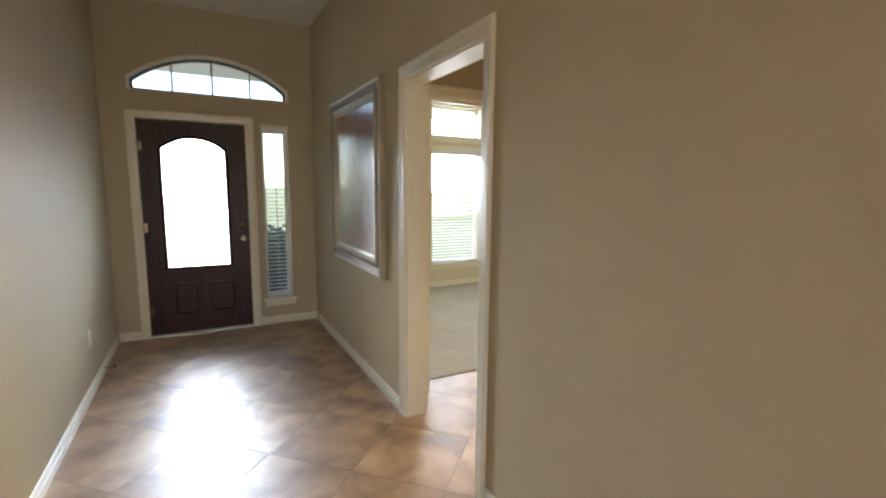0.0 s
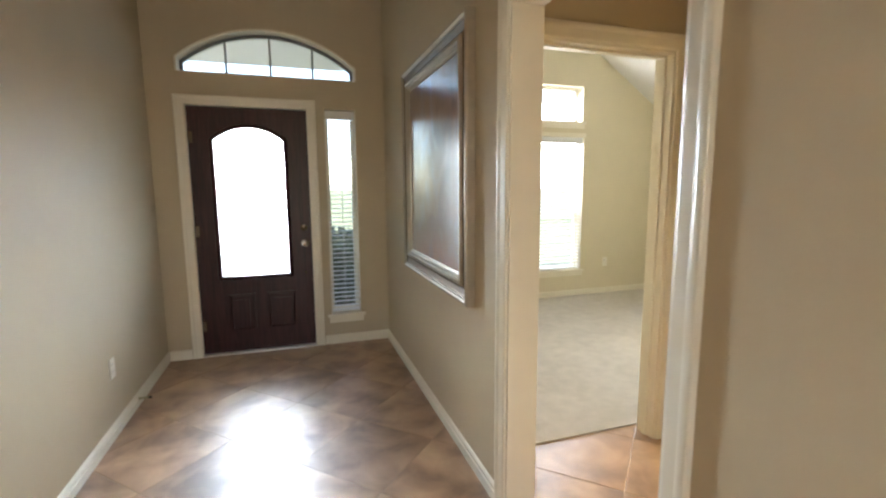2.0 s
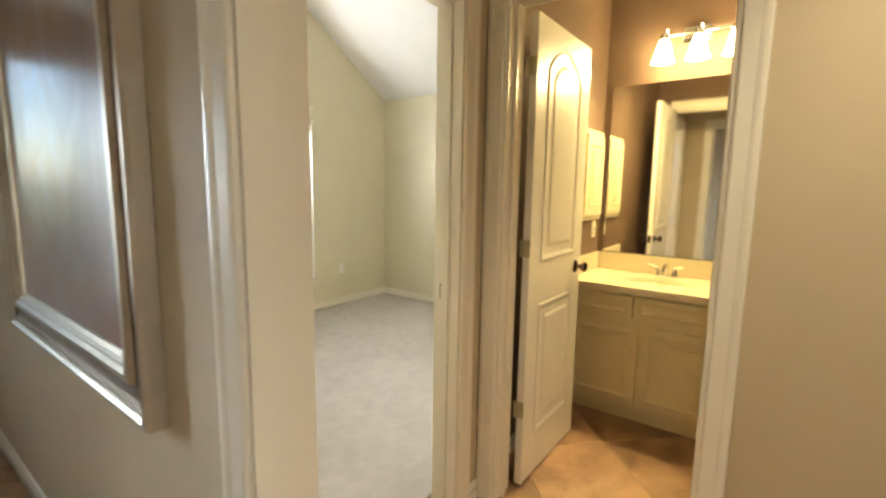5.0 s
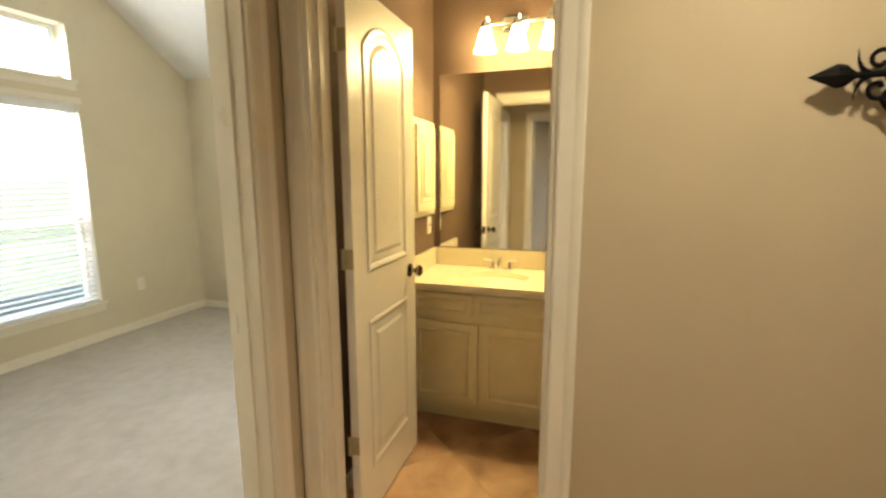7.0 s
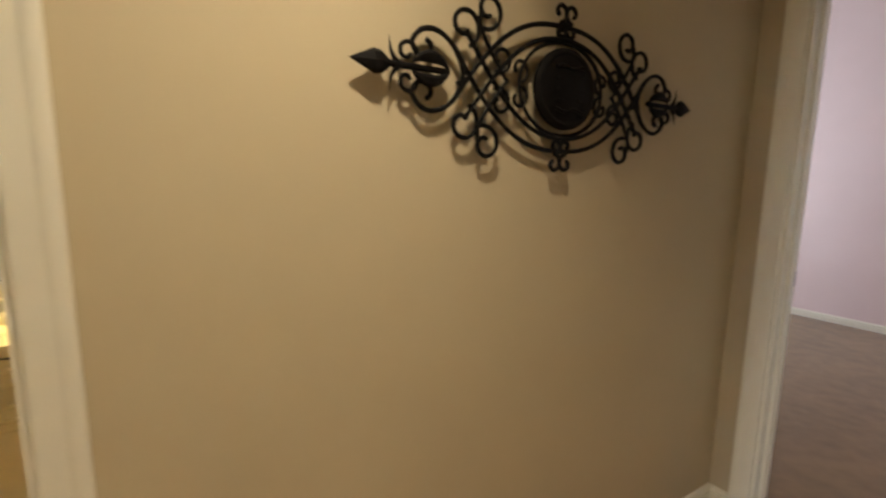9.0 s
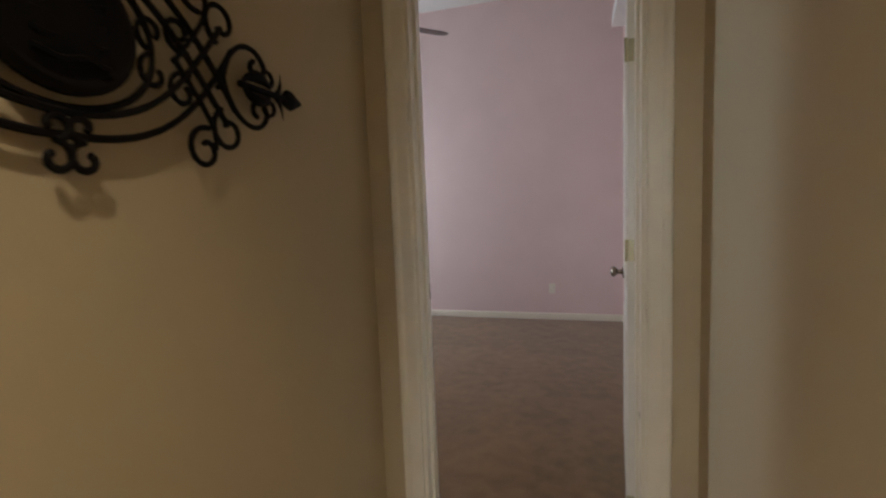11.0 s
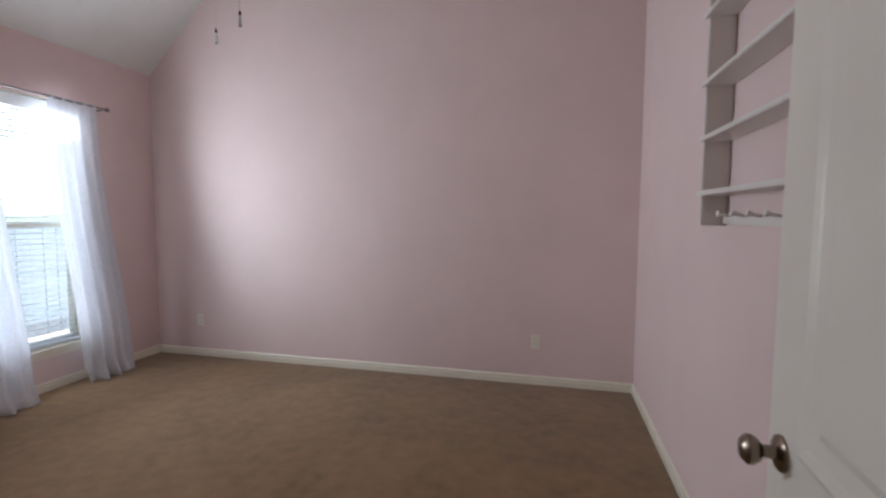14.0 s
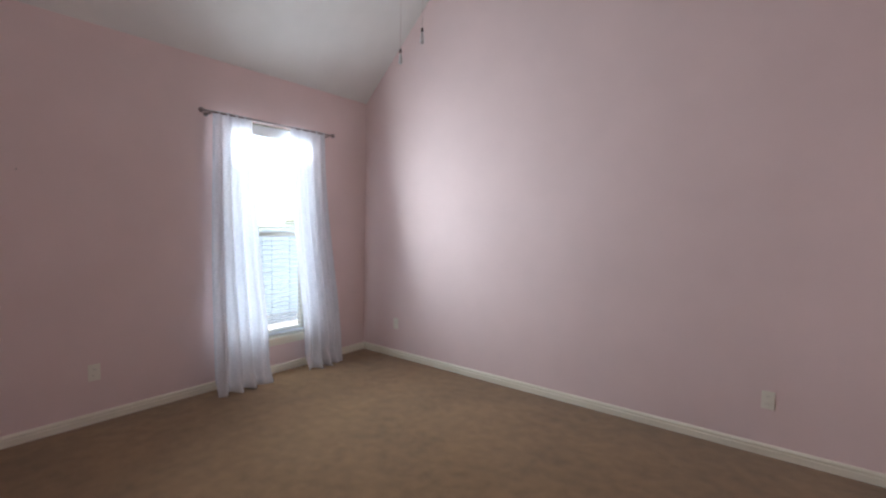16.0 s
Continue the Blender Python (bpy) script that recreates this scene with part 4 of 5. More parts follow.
iron_part("ray_bar", [sbend((0.055, 0.110), (0.10, 0.100), (0.135, 0.070), (0.148, 0.024))], 0.0045, 0.004)
iron_part("tip_scroll", [spiral(0.462, 0.030, 0.025, 0.008, 180, -160, 18)], 0.0048)
iron_part("crown_scroll", [spiral(0.021, 0.192, 0.026, 0.008, 270, -60, 22)], 0.0058, 0.004)
iron_part("crown_scroll", [spiral(0.019, 0.146, 0.022, 0.007, 90, 400, 20)], 0.0058, 0.004)
for su in (1, -1):
    bm = tube(bmesh.new(), [ip(su * u, 0, 0.004) for u in (0.36, 0.42, 0.48, 0.53)], 0.0075, 8)
    smooth(part("end_rod", bm, M_IRON, iron))
for su in (1, -1):
    bm = bmesh.new()
    prof = [(0.505, 0.008), (0.522, 0.023), (0.540, 0.026), (0.592, 0.001)]
    rings = []
    for u, r in prof:
        rings.append([bm.verts.new(ip(su * u, r * math.cos(q), 0.004 + 0.5 * r * math.sin(q))) for q in [2 * math.pi * j / 8 for j in range(8)]])
    for a, b in zip(rings, rings[1:]):
        for j in range(8):
            bm.faces.new([a[j], a[(j + 1) % 8], b[(j + 1) % 8], b[j]])
    bm.faces.new(rings[0])
    bm.faces.new(rings[-1])
    part("arrow_tip", bm, M_IRON, iron)
    for sv in (1, -1):
        bm = tube(bmesh.new(), [ip(su * u, sv * v, 0.004) for u, v in sbend((0.485, 0.004), (0.50, 0.015), (0.505, 0.03), (0.505, 0.056), 8)], 0.007, 6, lambda t: 1.05 - t)
        smooth(part("thorn", bm, M_IRON, iron))
        bm = bmesh.new()
        tube(bm, [ip(su * u, sv * v, 0.010) for u, v in sbend((0.36, 0.002), (0.39, 0.035), (0.43, 0.03), (0.455, 0.008), 10)], 0.012, 6, lambda t: 0.15 + math.sin(math.pi * t))
        smooth(part("leaf", bm, M_IRON, iron))
bm = bmesh.new()
rings = []
for s, d in ((1.0, 0.002), (1.0, 0.012), (0.88, 0.020), (0.80, 0.016), (0.45, 0.026), (0.2, 0.030)):
    rings.append([bm.verts.new(ip(0.110 * s * math.cos(q), 0.104 * s * math.sin(q), d + 0.004)) for q in [2 * math.pi * j / 32 for j in range(32)]])
for a, b in zip(rings, rings[1:]):
    for j in range(32):
        bm.faces.new([a[j], a[(j + 1) % 32], b[(j + 1) % 32], b[j]])
bm.faces.new(rings[0])
bm.faces.new(rings[-1])
medal = smooth(part("medallion", bm, M_IRON, iron, "solid oval medallion with worn relief"))
bm = bmesh.new()
for k in range(5):
    zz = -0.055 + 0.027 * k
    tube(bm, [ip(u, zz + 0.004 * math.sin(u * 90 + k), 0.028) for u in [(-0.05 + 0.01 * i) for i in range(11)]], 0.005, 5)
part("relief", bm, M_IRON, medal)
for u, v in ((0.32, -0.015), (-0.32, -0.015), (0.0, 0.155), (0.0, -0.155)):
    bm = tube(bmesh.new(), [ip(u, v, -0.0195), ip(u, v, 0.004)], 0.006, 6)
    part("wall_stud", bm, M_IRON, iron)

# ---- vanity ----
VX, VY0, VY1, CZ = 2.262, 2.30, 3.843, 0.822
van = thing("vanity_cabinet", "cream painted bathroom vanity with raised-panel doors", "vanity", (2.5, 3.1, 0))
part("body", box_bm(VX + 0.018, 2.805, VY0, VY1, 0.095, CZ - 0.036), M_VANITY, van)
part("toe_kick", box_bm(VX + 0.075, 2.80, VY0 + 0.01, VY1 - 0.002, 0.0, 0.0948), M_VANITY, van)


def front(y0, y1, z0, z1, nm):
    f = part(nm, box_bm(VX, VX + 0.0178, y0, y1, z0, z1, bevel=0.003), M_VANITY, van)
    bm = bmesh.new()
    c = 0.040 if z1 - z0 > 0.3 else 0.028
    sweep(bm, [(VX, y0 + c, z0 + c), (VX, y0 + c, z1 - c), (VX, y1 - c, z1 - c), (VX, y1 - c, z0 + c)], [(0, -0.001), (0.0, 0.004), (0.008, 0.007), (0.017, 0.002), (0.022, -0.001)], (-1, 0, 0), True)
    part("moulding", bm, M_VANITY, f)
    if z1 - z0 > 0.3:
        part("raised_panel", box_bm(VX - 0.007, VX - 0.0004, y0 + 0.082, y1 - 0.082, z0 + 0.082, z1 - 0.082, bevel=0.004), M_VANITY, f)
    return f


for y0, y1 in ((3.410, 3.800), (3.010, 3.395), (2.610, 2.995)):
    front(y0, y1, 0.122, 0.600, "door")
for y0, y1 in ((3.445, 3.800), (2.61, 3.430)):
    front(y0, y1, 0.640, 0.768, "drawer_front")

top = thing("countertop", "cream cultured marble vanity top with an integral oval basin", "countertop", (2.5, 3.1, CZ - 0.036))
SC, SA, SB, K = (2.53, 3.372), 0.145, 0.205, 40
bm = bmesh.new()
x0, x1, y0, y1 = VX - 0.022, 2.806, VY0, 3.843
outer, oval = [], []
for i in range(K):
    q = 2 * math.pi * i / K
    c, s = math.cos(q), math.sin(q)
    t = min(((x1 - SC[0]) if c > 0 else (SC[0] - x0)) / max(abs(c), 1e-6), ((y1 - SC[1]) if s > 0 else (SC[1] - y0)) / max(abs(s), 1e-6))
    outer.append((SC[0] + c * t, SC[1] + s * t))
    oval.append((SC[0] + SA * c, SC[1] + SB * s))
for cx, cy in ((x0, y0), (x0, y1), (x1, y0), (x1, y1)):
    i = min(range(K), key=lambda j: (outer[j][0] - cx) ** 2 + (outer[j][1] - cy) ** 2)
    outer[i] = (cx, cy)
vo = [bm.verts.new((x, y, CZ)) for x, y in outer]
vb = [bm.verts.new((x, y, CZ - 0.036)) for x, y in outer]
prev = [bm.verts.new((x, y, CZ)) for x, y in oval]
for i in range(K):
    j = (i + 1) % K
    bm.faces.new([vo[i], vo[j], prev[j], prev[i]])
    bm.faces.new([vb[i], vb[j], vo[j], vo[i]])
for sc, dz in ((0.97, 0.006), (0.93, 0.03), (0.80, 0.075), (0.5, 0.105), (0.12, 0.115)):
    ring = [bm.verts.new((SC[0] + SA * sc * math.cos(2 * math.pi * i / K), SC[1] + SB * sc * math.sin(2 * math.pi * i / K), CZ - dz)) for i in range(K)]
    for i in range(K):
        bm.faces.new([prev[i], prev[(i + 1) % K], ring[(i + 1) % K], ring[i]])
    prev = ring
bm.faces.new(prev)
smooth(part("slab", bm, M_COUNTER, top))
part("backsplash", box_bm(2.786, 2.8065, VY0, 3.822, CZ + 0.0005, CZ + 0.118, bevel=0.004), M_COUNTER, top)
part("side_splash", box_bm(VX + 0.03, 2.8065, 3.823, 3.8435, CZ + 0.0005, CZ + 0.118, bevel=0.004), M_COUNTER, top)
bm = bmesh.new()
lathe(bm, [(0, 0), (0.020, 0), (0.020, 0.003), (0.014, 0.004)], pose(2.53, 3.372, CZ - 0.114), 16)
part("drain", bm, M_CHROME, top, "chrome drain ring")

tap = thing("basin_faucet", "chrome two-handle faucet on the vanity top", "faucet", (2.70, 3.372, CZ))
bm = box_bm(2.682, 2.730, 3.295, 3.449, CZ, CZ + 0.014, bevel=0.005)
part("base_plate", bm, M_CHROME, tap)
bm = bmesh.new()
tube(bm, [(2.706, 3.372, CZ + 0.01), (2.706, 3.372, CZ + 0.055), (2.695, 3.372, CZ + 0.078), (2.695, 3.372, CZ + 0.080), (2.615, 3.372, CZ + 0.062), (2.605, 3.372, CZ + 0.045)], 0.011, 10)
smooth(part("spout", bm, M_CHROME, tap))
for dy in (-0.052, 0.052):
    bm = bmesh.new()
    lathe(bm, [(0.018, 0.0), (0.016, 0.03), (0.012, 0.045), (0.014, 0.055), (0, 0.060)], pose(2.706, 3.372 + dy, CZ + 0.012), 14)
    tube(bm, [(2.706, 3.372 + dy, CZ + 0.062), (2.70, 3.372 + dy * 1.5, CZ + 0.070), (2.695, 3.372 + dy * 2.0, CZ + 0.074)], 0.007, 8)
    smooth(part("handle", bm, M_CHROME, tap))

mir = thing("bathroom_mirror", "large frameless wall mirror above the vanity", "mirror", (2.80, 3.05, 0.945))
part("mirror_glass", box_bm(2.803, 2.809, 2.25, 3.802, 0.945, 2.045), M_MIRROR, mir)

# medicine cabinet
med = thing("medicine_cabinet", "cream recessed medicine cabinet with a raised-panel door", "cabinet", (2.59, 3.845, 1.16))
MX0, MX1, MZ0, MZ1 = 2.385, 2.775, 1.165, 1.745
part("body", box_bm(MX0, MX1, 3.828, 3.8445, MZ0, MZ1, bevel=0.003), M_VANITY, med)
bm = box_bm(MX0 + 0.035, MX1 - 0.035, 3.810, 3.8278, MZ0 + 0.035, MZ1 - 0.035, bevel=0.004)
sweep(bm, [(MX0 + 0.09, 3.810, MZ0 + 0.09), (MX0 + 0.09, 3.810, MZ1 - 0.09), (MX1 - 0.09, 3.810, MZ1 - 0.09), (MX1 - 0.09, 3.810, MZ0 + 0.09)], [(0, -0.001), (0, 0.004), (-0.010, 0.006), (-0.018, 0.001), (-0.018, -0.001)], (0, -1, 0), True)
box(bm, MX0 + 0.13, MX1 - 0.13, 3.803, 3.8098, MZ0 + 0.13, MZ1 - 0.13, bevel=0.003)
part("door", bm, M_VANITY, med)

# vanity light
vl = thing("vanity_light", "three-arm nickel vanity light with lit glass shades", "wall light", (2.80, 3.32, 2.3))
part("backplate", box_bm(2.785, 2.8095, 3.245, 3.395, 2.255, 2.345, bevel=0.008), M_CHROME, vl)
bm = bmesh.new()
tube(bm, [(2.755, 3.08, 2.30), (2.755, 3.50, 2.30)], 0.009, 10)
tube(bm, [(2.79, 3.32, 2.30), (2.755, 3.32, 2.30)], 0.010, 8)
smooth(part("cross_bar", bm, M_CHROME, vl))
for yy in (3.476, 3.290, 3.104):
    bm = bmesh.new()
    tube(bm, [(2.755, yy, 2.30), (2.725, yy, 2.335), (2.695, yy, 2.335), (2.675, yy, 2.315), (2.672, yy, 2.285)], 0.0065, 8)
    lathe(bm, [(0.010, 0.03), (0.024, 0.025), (0.027, -0.006), (0.020, -0.008)], pose(2.672, yy, 2.262), 14)
    arm = smooth(part("arm", bm, M_CHROME, vl))
    bm = bmesh.new()
    lathe(bm, [(0.022, 0.0), (0.030, -0.012), (0.040, -0.050), (0.050, -0.095), (0.064, -0.130), (0.061, -0.130), (0.047, -0.094), (0.037, -0.050), (0.026, -0.012), (0.0, -0.004)], pose(2.672, yy, 2.258), 20)
    smooth(part("shade", bm, M_SHADE, arm, "lit frosted glass bell shade"))

# vestibule ceiling light
cl = thing("ceiling_light", "round flush ceiling light with a lit lens", "ceiling light", (0.62, 2.50, LOW_TOP))
bm = bmesh.new()
lathe(bm, [(0, 0), (0.105, 0), (0.105, -0.012), (0.085, -0.018), (0.085, -0.010)], pose(0.62, 2.50, LOW_TOP), 28)
smooth(part("rim", bm, M_TRIM, cl))
bm = bmesh.new()
lathe(bm, [(0.0845, -0.006), (0.075, -0.022), (0.04, -0.032), (0, -0.035)], pose(0.62, 2.50, LOW_TOP), 28)
smooth(part("lens", bm, M_LAMPGLOW, cl))
can_light("ceiling_light_lamp", 0.62, 2.50, LOW_TOP - 0.045, 19.0, 100, (1.0, 0.86, 0.63))

# ---- pink room things ----
rod = thing("curtain_rod", "thin pewter curtain rod with ball finials", "curtain rod", (4.409, -1.81, 2.29))
bm = tube(bmesh.new(), [(4.409, -1.175, 2.29), (4.409, -2.435, 2.29)], 0.008, 10)
smooth(part("rod", bm, M_ROD, rod))
for yy in (-1.165, -2.445):
    bm = bmesh.new()
    lathe(bm, [(0, -0.022), (0.012, -0.018), (0.020, 0), (0.012, 0.018), (0, 0.022)], pose(4.409, yy, 2.29, 90), 12)
    smooth(part("finial", bm, M_ROD, rod))
for yy in (-1.235, -2.40):
    bm = tube(bmesh.new(), [(XE - 0.001, yy, 2.275), (4.44, yy, 2.275), (4.409, yy, 2.279)], 0.006, 8)
    lathe(bm, [(0, 0), (0.018, 0), (0.018, 0.005), (0, 0.006)], pose(XE - 0.001, yy, 2.275, 0, -90, 0), 12)
    part("bracket", bm, M_ROD, rod)


def curtain(y_top, y_bot, x_bot, phase, label):
    c = thing("sheer_curtain", label, "curtain", (4.40, (y_top[0] + y_top[1]) / 2, 0.0), "curtains at the window")
    bm = bmesh.new()
    nu, nv = 70, 40
    grid = []
    for j in range(nv + 1):
        t = j / nv
        z = 2.302 - t * (2.302 - 0.010)
        row = []
        for i in range(nu + 1):
            u = i / nu
            ease = t * t * (3 - 2 * t)
            y = y_top[0] + (y_top[1] - y_top[0]) * u
            yb = y_bot[0] + (y_bot[1] - y_bot[0]) * u
            y = y + (yb - y) * ease
            amp = 0.007 + 0.007 * min(1, t * 2.2) + 0.010 * t
            x = 4.409 + (x_bot - 4.409) * ease ** 2
            x += amp * math.sin(u * 2 * math.pi * 4.5 + phase + 0.5 * math.sin(3 * t + phase)) + 0.012 * t * math.sin(u * 17 + phase * 2 + 2 * t)
            if t > 0.94:
                x -= (t - 0.94) * 1.3 * (0.5 + 0.5 * math.sin(u * 21 + phase))
            row.append(bm.verts.new((min(x, 4.465), y, z)))
        grid.append(row)
    for a, b in zip(grid, grid[1:]):
        for i in range(nu):
            bm.faces.new([a[i], a[i + 1], b[i + 1], b[i]])
    ob = smooth(part("panel", bm, M_SHEER, c), 180)
    s = ob.modifiers.new("thickness", "SOLIDIFY")
    s.thickness = 0.001
    return c


curtain((-1.255, -1.585), (-1.215, -1.695), 4.32, 0.4, "sheer white voile curtain pooling on the carpet")
curtain((-1.965, -2.345), (-2.09, -2.50), 4.34, 1.9, "sheer white voile curtain beside the window")

shelf = thing("wall_shelf", "white wooden wall shelf with peg rail", "shelf", (0.0, -0.8, 1.366))
SY0, SY1 = -1.205, -0.45
for yy in (SY0, SY1 - 0.018):
    bm = bmesh.new()
    box(bm, 0.001, 0.095, yy, yy + 0.018, 1.366, 2.40, bevel=0.003)
    part("side_panel", bm, M_SHELF, shelf)
for z in (1.482, 1.692, 1.902, 2.160, 2.40):
    part("shelf_board", box_bm(0.001, 0.108, SY0 - 0.012, SY1 + 0.012, z, z + 0.018, bevel=0.003), M_SHELF, shelf)
part("peg_rail", box_bm(0.001, 0.018, SY0 + 0.0185, SY1 - 0.0185, 1.372, 1.408, bevel=0.002), M_SHELF, shelf)
for i in range(5):
    yy = SY0 + 0.09 + i * 0.13
    bm = bmesh.new()
    lathe(bm, [(0.006, 0), (0.006, 0.030), (0.011, 0.036), (0.011, 0.044), (0, 0.047)], pose(0.018, yy, 1.404, 0, 78, 0), 10)
    smooth(part("peg", bm, M_SHELF, shelf))
bm = bmesh.new()
lathe(bm, [(0.006, 0), (0.010, 0.010), (0, 0.014)], pose(0.055, SY0 + 0.018, 1.42, -90, 0, 0), 10)
part("peg", bm, M_SHELF, shelf)

fan = thing("ceiling_fan", "dark bronze ceiling fan with wooden blades and pull chains", "ceiling fan", (1.918, -0.82, 3.6))
FX, FY, FZ = 1.918, -0.82, 2.68
bm = bmesh.new()
tube(bm, [(FX, FY, 3.6), (FX, FY, FZ + 0.12)], 0.013, 10)
lathe(bm, [(0, 3.6), (0.065, 3.6), (0.060, 3.55), (0.02, 3.52)], pose(FX, FY, 0), 20)
smooth(part("downrod", bm, M_FANBODY, fan))
bm = bmesh.new()
lathe(bm, [(0.02, 0.14), (0.07, 0.12), (0.105, 0.06), (0.105, 0.0), (0.08, -0.04), (0.055, -0.06), (0.055, -0.10), (0.035, -0.12), (0, -0.125)], pose(FX, FY, FZ), 24)
smooth(part("motor_housing", bm, M_FANBODY, fan))
for k in range(5):
    m = pose(FX, FY, FZ + 0.01, 0, 0, 226 + 72 * k) @ pose(0, 0, 0, 10, 0, 0)
    bm = bmesh.new()
    prof = [(0.20, 0.050), (0.30, 0.062), (0.55, 0.070), (0.63, 0.062), (0.66, 0.035)]
    up = [(x, w) for x, w in prof] + [(x, -w) for x, w in reversed(prof)]
    a = [bm.verts.new(m @ Vector((x, w, 0.003))) for x, w in up]
    b = [bm.verts.new(m @ Vector((x, w, -0.003))) for x, w in up]
    bm.faces.new(a)
    bm.faces.new(list(reversed(b)))
    for i in range(len(up)):
        j = (i + 1) % len(up)
        bm.faces.new([a[i], a[j], b[j], b[i]])
    blade = part("blade", bm, M_FANBLADE, fan)
    bm = bmesh.new()
    vs = [(0.09, -0.018), (0.25, -0.030), (0.25, 0.030), (0.09, 0.018)]
    a = [bm.verts.new(m @ Vector((x, w, -0.0035))) for x, w in vs]
    b = [bm.verts.new(m @ Vector((x, w, -0.010))) for x, w in vs]
    bm.faces.new(a)
    bm.faces.new(list(reversed(b)))
    for i in range(4):
        bm.faces.new([a[i], a[(i + 1) % 4], b[(i + 1) % 4], b[i]])
    part("blade_iron", bm, M_FANBODY, blade)
for dx, dy, zb in ((-0.046, -0.006, 2.165), (0.050, 0.012, 2.100)):
    bm = tube(bmesh.new(), [(FX + dx, FY + dy, FZ - 0.09), (FX + dx, FY + dy, zb + 0.02)], 0.0006, 5)
    chain = part("pull_chain", bm, M_CHROME, fan)
    bm = bmesh.new()
    lathe(bm, [(0, 0.012), (0.004, 0.008), (0.006, -0.012), (0.0075, -0.028), (0, -0.032)], pose(FX + dx, FY + dy, zb), 10)
    smooth(part("chain_pull", bm, M_BLIND, chain, "white chain pull"))
    bm = bmesh.new()
    lathe(bm, [(0, 0.030), (0.004, 0.027), (0.0045, 0.014), (0, 0.0115)], pose(FX + dx, FY + dy, zb), 8)
    part("connector", bm, M_FANBODY, chain, "dark chain connector")

nail = thing("nail", "small bare nail in the pink wall", "nail", (XE, -0.093, 1.72))
bm = lathe(bmesh.new(), [(0, 0.012), (0.004, 0.012), (0.004, 0.010), (0.0015, 0.010), (0.0015, 0)], pose(XE, -0.093, 1.72, 0, -90, 0), 8)
part("head", bm, M_DARKSLOT, nail)


# ---- shrubs outside ----
def shrub(x, y, r, h, n, seed):
    rng = random.Random(seed)
    s = thing("shrub", "dense green shrub beside the house", "shrub", (x, y, -0.22))
    bm = bmesh.new()
    for k in range(9):
        a = rng.uniform(0, 6.28)
        tube(bm, [(x, y, -0.23), (x + 0.3 * r * math.cos(a), y + 0.3 * r * math.sin(a), h * 0.35), (x + 0.75 * r * math.cos(a), y + 0.75 * r * math.sin(a), h * rng.uniform(0.6, 0.95))], 0.012, 5, lambda t: 1 - 0.7 * t)
    part("stems", bm, M_TWIG, s)
    bm = bmesh.new()
    for k in range(n):
        a, e, q = rng.uniform(0, 6.28), rng.uniform(-0.9, 1.0), rng.random() ** 0.4
        w = r * q * (1 + 0.25 * math.sin(3 * a + seed)) * math.sqrt(max(0.05, 1 - e * e))
        c = Vector((x + w * math.cos(a), y + w * math.sin(a), h * 0.5 - 0.1 + h * 0.5 * e * q))
        d = Vector((rng.uniform(-1, 1), rng.uniform(-1, 1), rng.uniform(-0.5, 1))).normalized()
        g = d.cross(Vector((rng.uniform(-1, 1), rng.uniform(-1, 1), rng.uniform(-1, 1)))).normalized()
        ln = rng.uniform(0.03, 0.055)
        f = d.cross(g)
        v = [bm.verts.new(c + p) for p in (-d * ln, g * ln * 0.45 + f * ln * 0.12, d * ln, -g * ln * 0.45 + f * ln * 0.12)]
        bm.faces.new(v)
    part("crown", bm, M_LEAF, s)


shrub(-0.30, 7.35, 0.45, 1.05, 2600, 3)
shrub(0.35, 7.75, 0.5, 1.15, 2600, 5)
shrub(-0.95, 9.4, 0.6, 1.1, 2200, 8)
shrub(2.5, 9.6, 0.6, 0.75, 2400, 11)
shrub(1.1, 9.8, 0.55, 0.65, 2200, 14)


# ---- made-up board backdrop beyond the pink room's window ----
# Boards added as a darker ground behind the blind's lower slats.
fence = thing("board_backdrop", "made-up bluish-grey board backdrop beyond the pink room's blind", "fence", (6.4, -1.8, -0.22))
bm = box_bm(-0.009, 0.009, -0.068, 0.068, -0.21, 1.28)
board = mesh_of("board", bm, M_BACKDROP)
rng = random.Random(7)
for k in range(60):
    o = new("board", board)
    o.parent = fence
    o.matrix_parent_inverse = Matrix.Translation(-fence.location)
    o.location = (6.4 + rng.uniform(-0.004, 0.004), -6.2 + 0.142 * k, rng.uniform(-0.015, 0.015))
for z in (0.1, 0.95):
    part("rail", box_bm(6.412, 6.45, -6.3, 2.4, z, z + 0.09), M_BACKDROP, fence)


# ---- tiles, laid on the diagonal ----
def clip(poly, axis, v, keep_less):
    out = []
    for (a, b) in zip(poly, poly[1:] + poly[:1]):
        ia, ib = (a[axis] <= v) == keep_less, (b[axis] <= v) == keep_less
        if ia:
            out.append(a)
        if ia != ib:
            t = (v - a[axis]) / (b[axis] - a[axis])
            out.append(tuple(a[k] + t * (b[k] - a[k]) for k in (0, 1)))
    return out


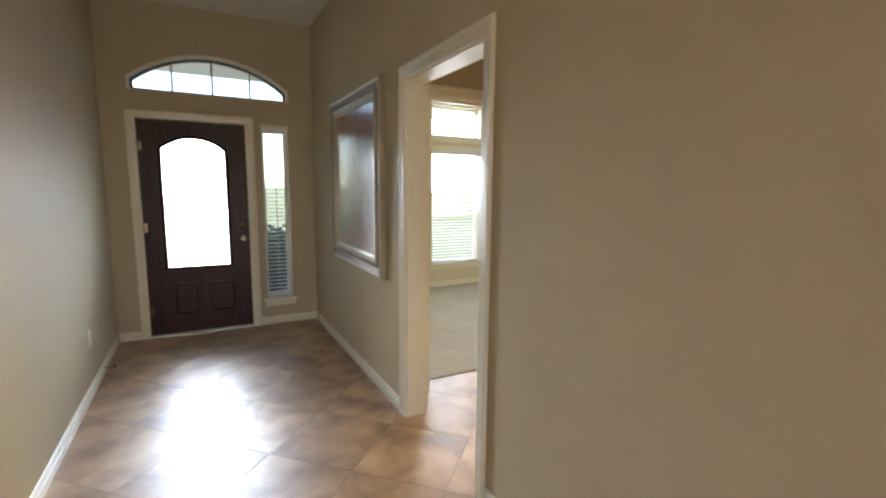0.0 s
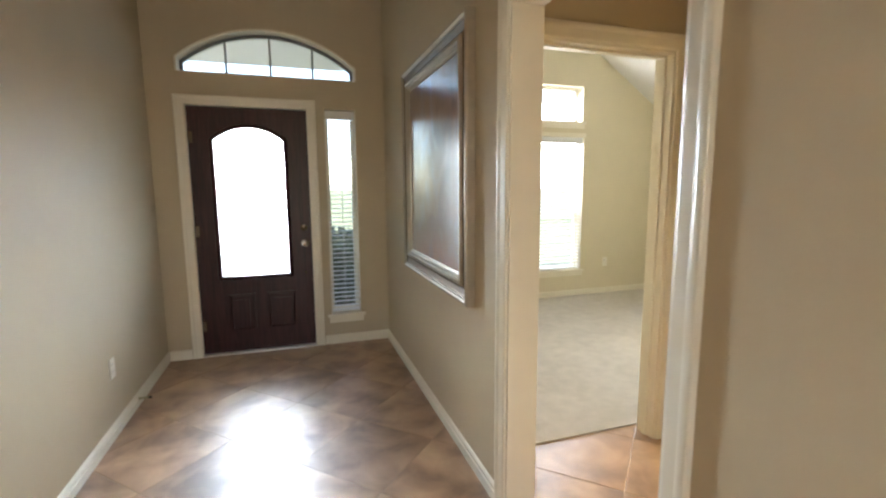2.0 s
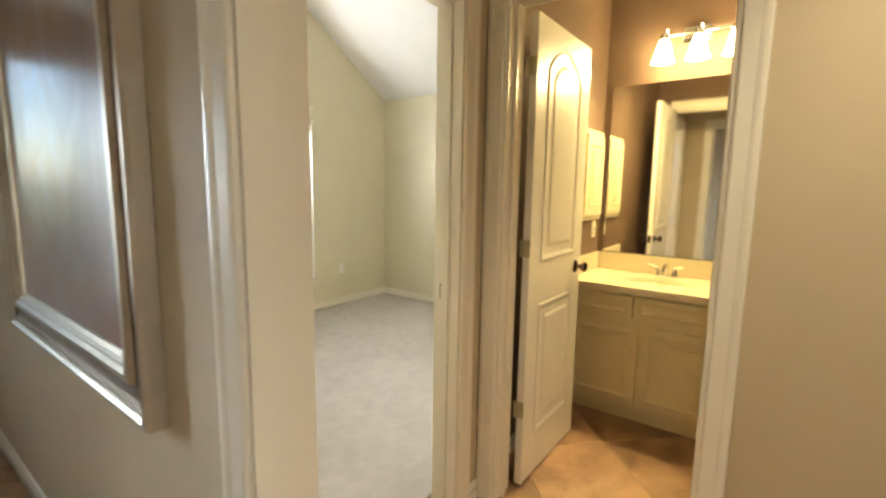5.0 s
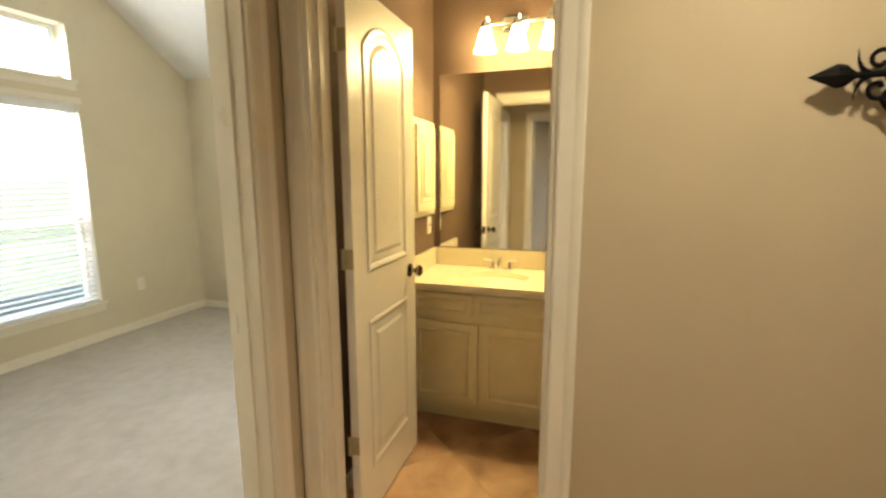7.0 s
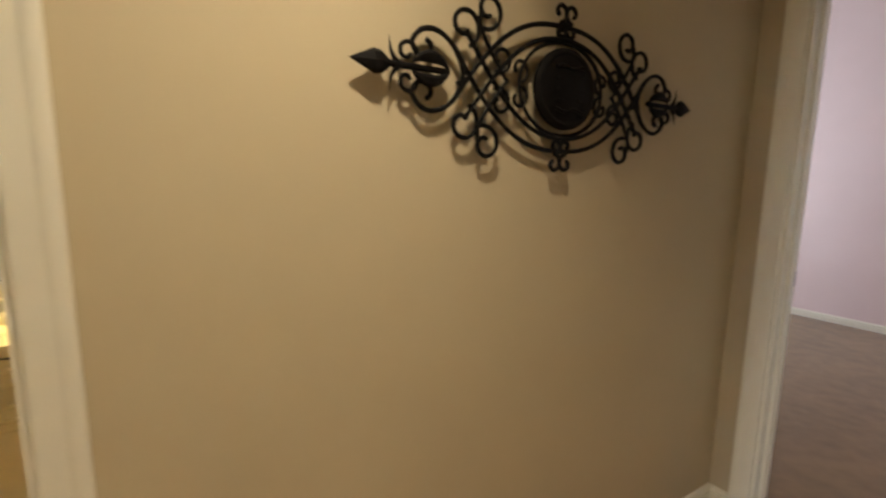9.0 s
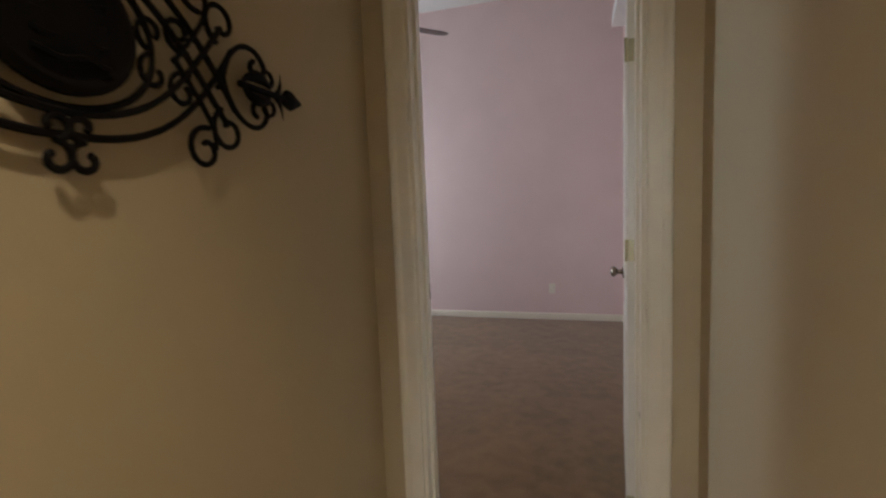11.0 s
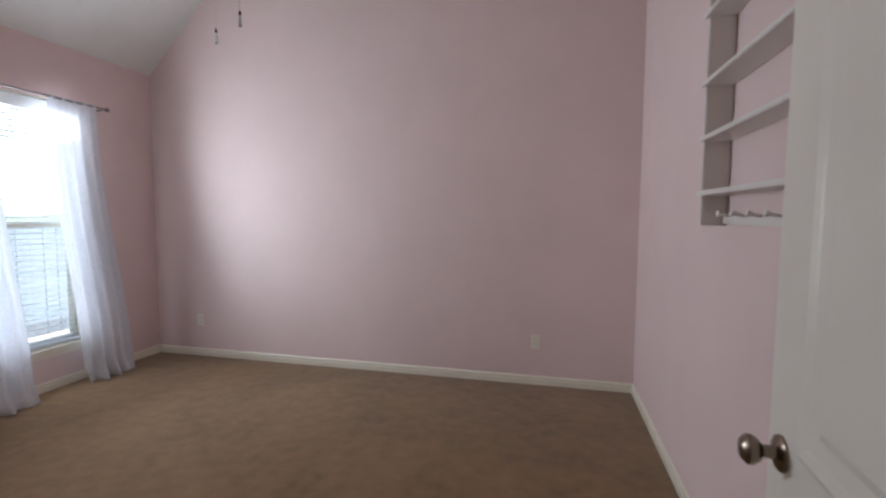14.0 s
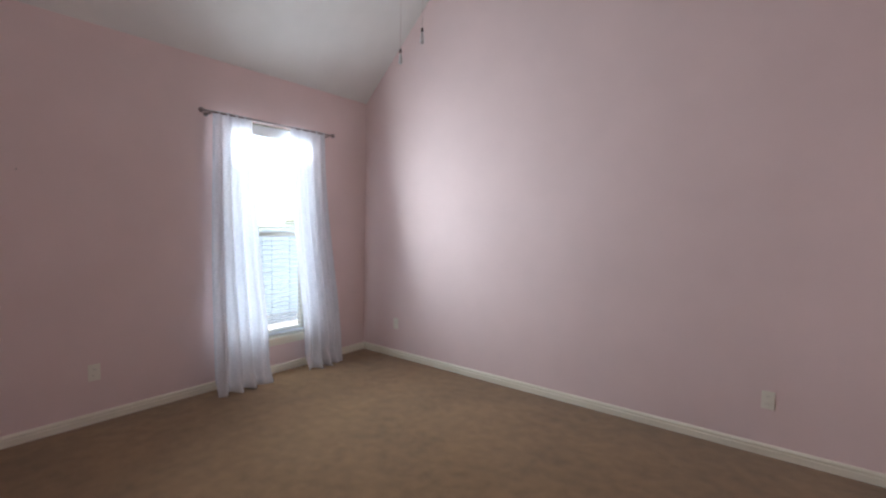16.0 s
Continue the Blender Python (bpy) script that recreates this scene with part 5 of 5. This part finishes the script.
def tile_floor(name, rects, pitch, origin, label):
    bm = bmesh.new()
    for x0, x1, y0, y1 in rects:
        box(bm, x0, x1, y0, y1, -0.02, -0.0018)
    fl = structure(name, bm, M_GROUT, label, "floor")
    h, g = pitch / 2 - 0.002, math.sqrt(0.5)
    shared = None
    for i in range(-20, 21):
        for j in range(-20, 21):
            cx, cy = origin[0] + (i - j) * pitch * g, origin[1] + (i + j) * pitch * g
            dia = [(cx, cy - h / g), (cx + h / g, cy), (cx, cy + h / g), (cx - h / g, cy)]
            for x0, x1, y0, y1 in rects:
                p = clip(clip(clip(clip(dia, 0, x1, True), 0, x0, False), 1, y1, True), 1, y0, False)
                if len(p) < 3:
                    continue
                whole = all(x0 < q[0] < x1 and y0 < q[1] < y1 for q in dia)
                if whole and shared:
                    me = shared
                else:
                    b2 = bmesh.new()
                    lo = [b2.verts.new((q[0] - cx, q[1] - cy, -0.003)) for q in p]
                    mx, my = sum(q[0] for q in p) / len(p) - cx, sum(q[1] for q in p) / len(p) - cy
                    mid = [b2.verts.new((q[0] - cx, q[1] - cy, -0.0012)) for q in p]
                    hi = []
                    for q in p:
                        d = Vector((mx - q[0] + cx, my - q[1] + cy))
                        d = d * min(0.5, 0.003 / max(d.length, 1e-4))
                        hi.append(b2.verts.new((q[0] - cx + d.x, q[1] - cy + d.y, 0.0)))
                    n = len(p)
                    for k in range(n):
                        b2.faces.new([lo[k], lo[(k + 1) % n], mid[(k + 1) % n], mid[k]])
                        b2.faces.new([mid[k], mid[(k + 1) % n], hi[(k + 1) % n], hi[k]])
                    b2.faces.new(hi)
                    me = mesh_of("tile", b2, M_TILE)
                    if whole:
                        shared = me
                t = new("tile", me)
                t.parent = fl
                t.location = (cx, cy, 0)
    return fl


tile_floor("floor_hall", [(XL, 0.065, -2.6, 5.99), (0.065, X1 + 0.06, 0.69, 3.955)], 0.499, (-0.829, 4.542), "brown marbled ceramic tiles laid diagonally")
tile_floor("floor_bath", [(X1 + 0.06, 2.80, 2.05, 3.845)], 0.499, (-0.829, 4.542), "brown marbled ceramic tiles laid diagonally")
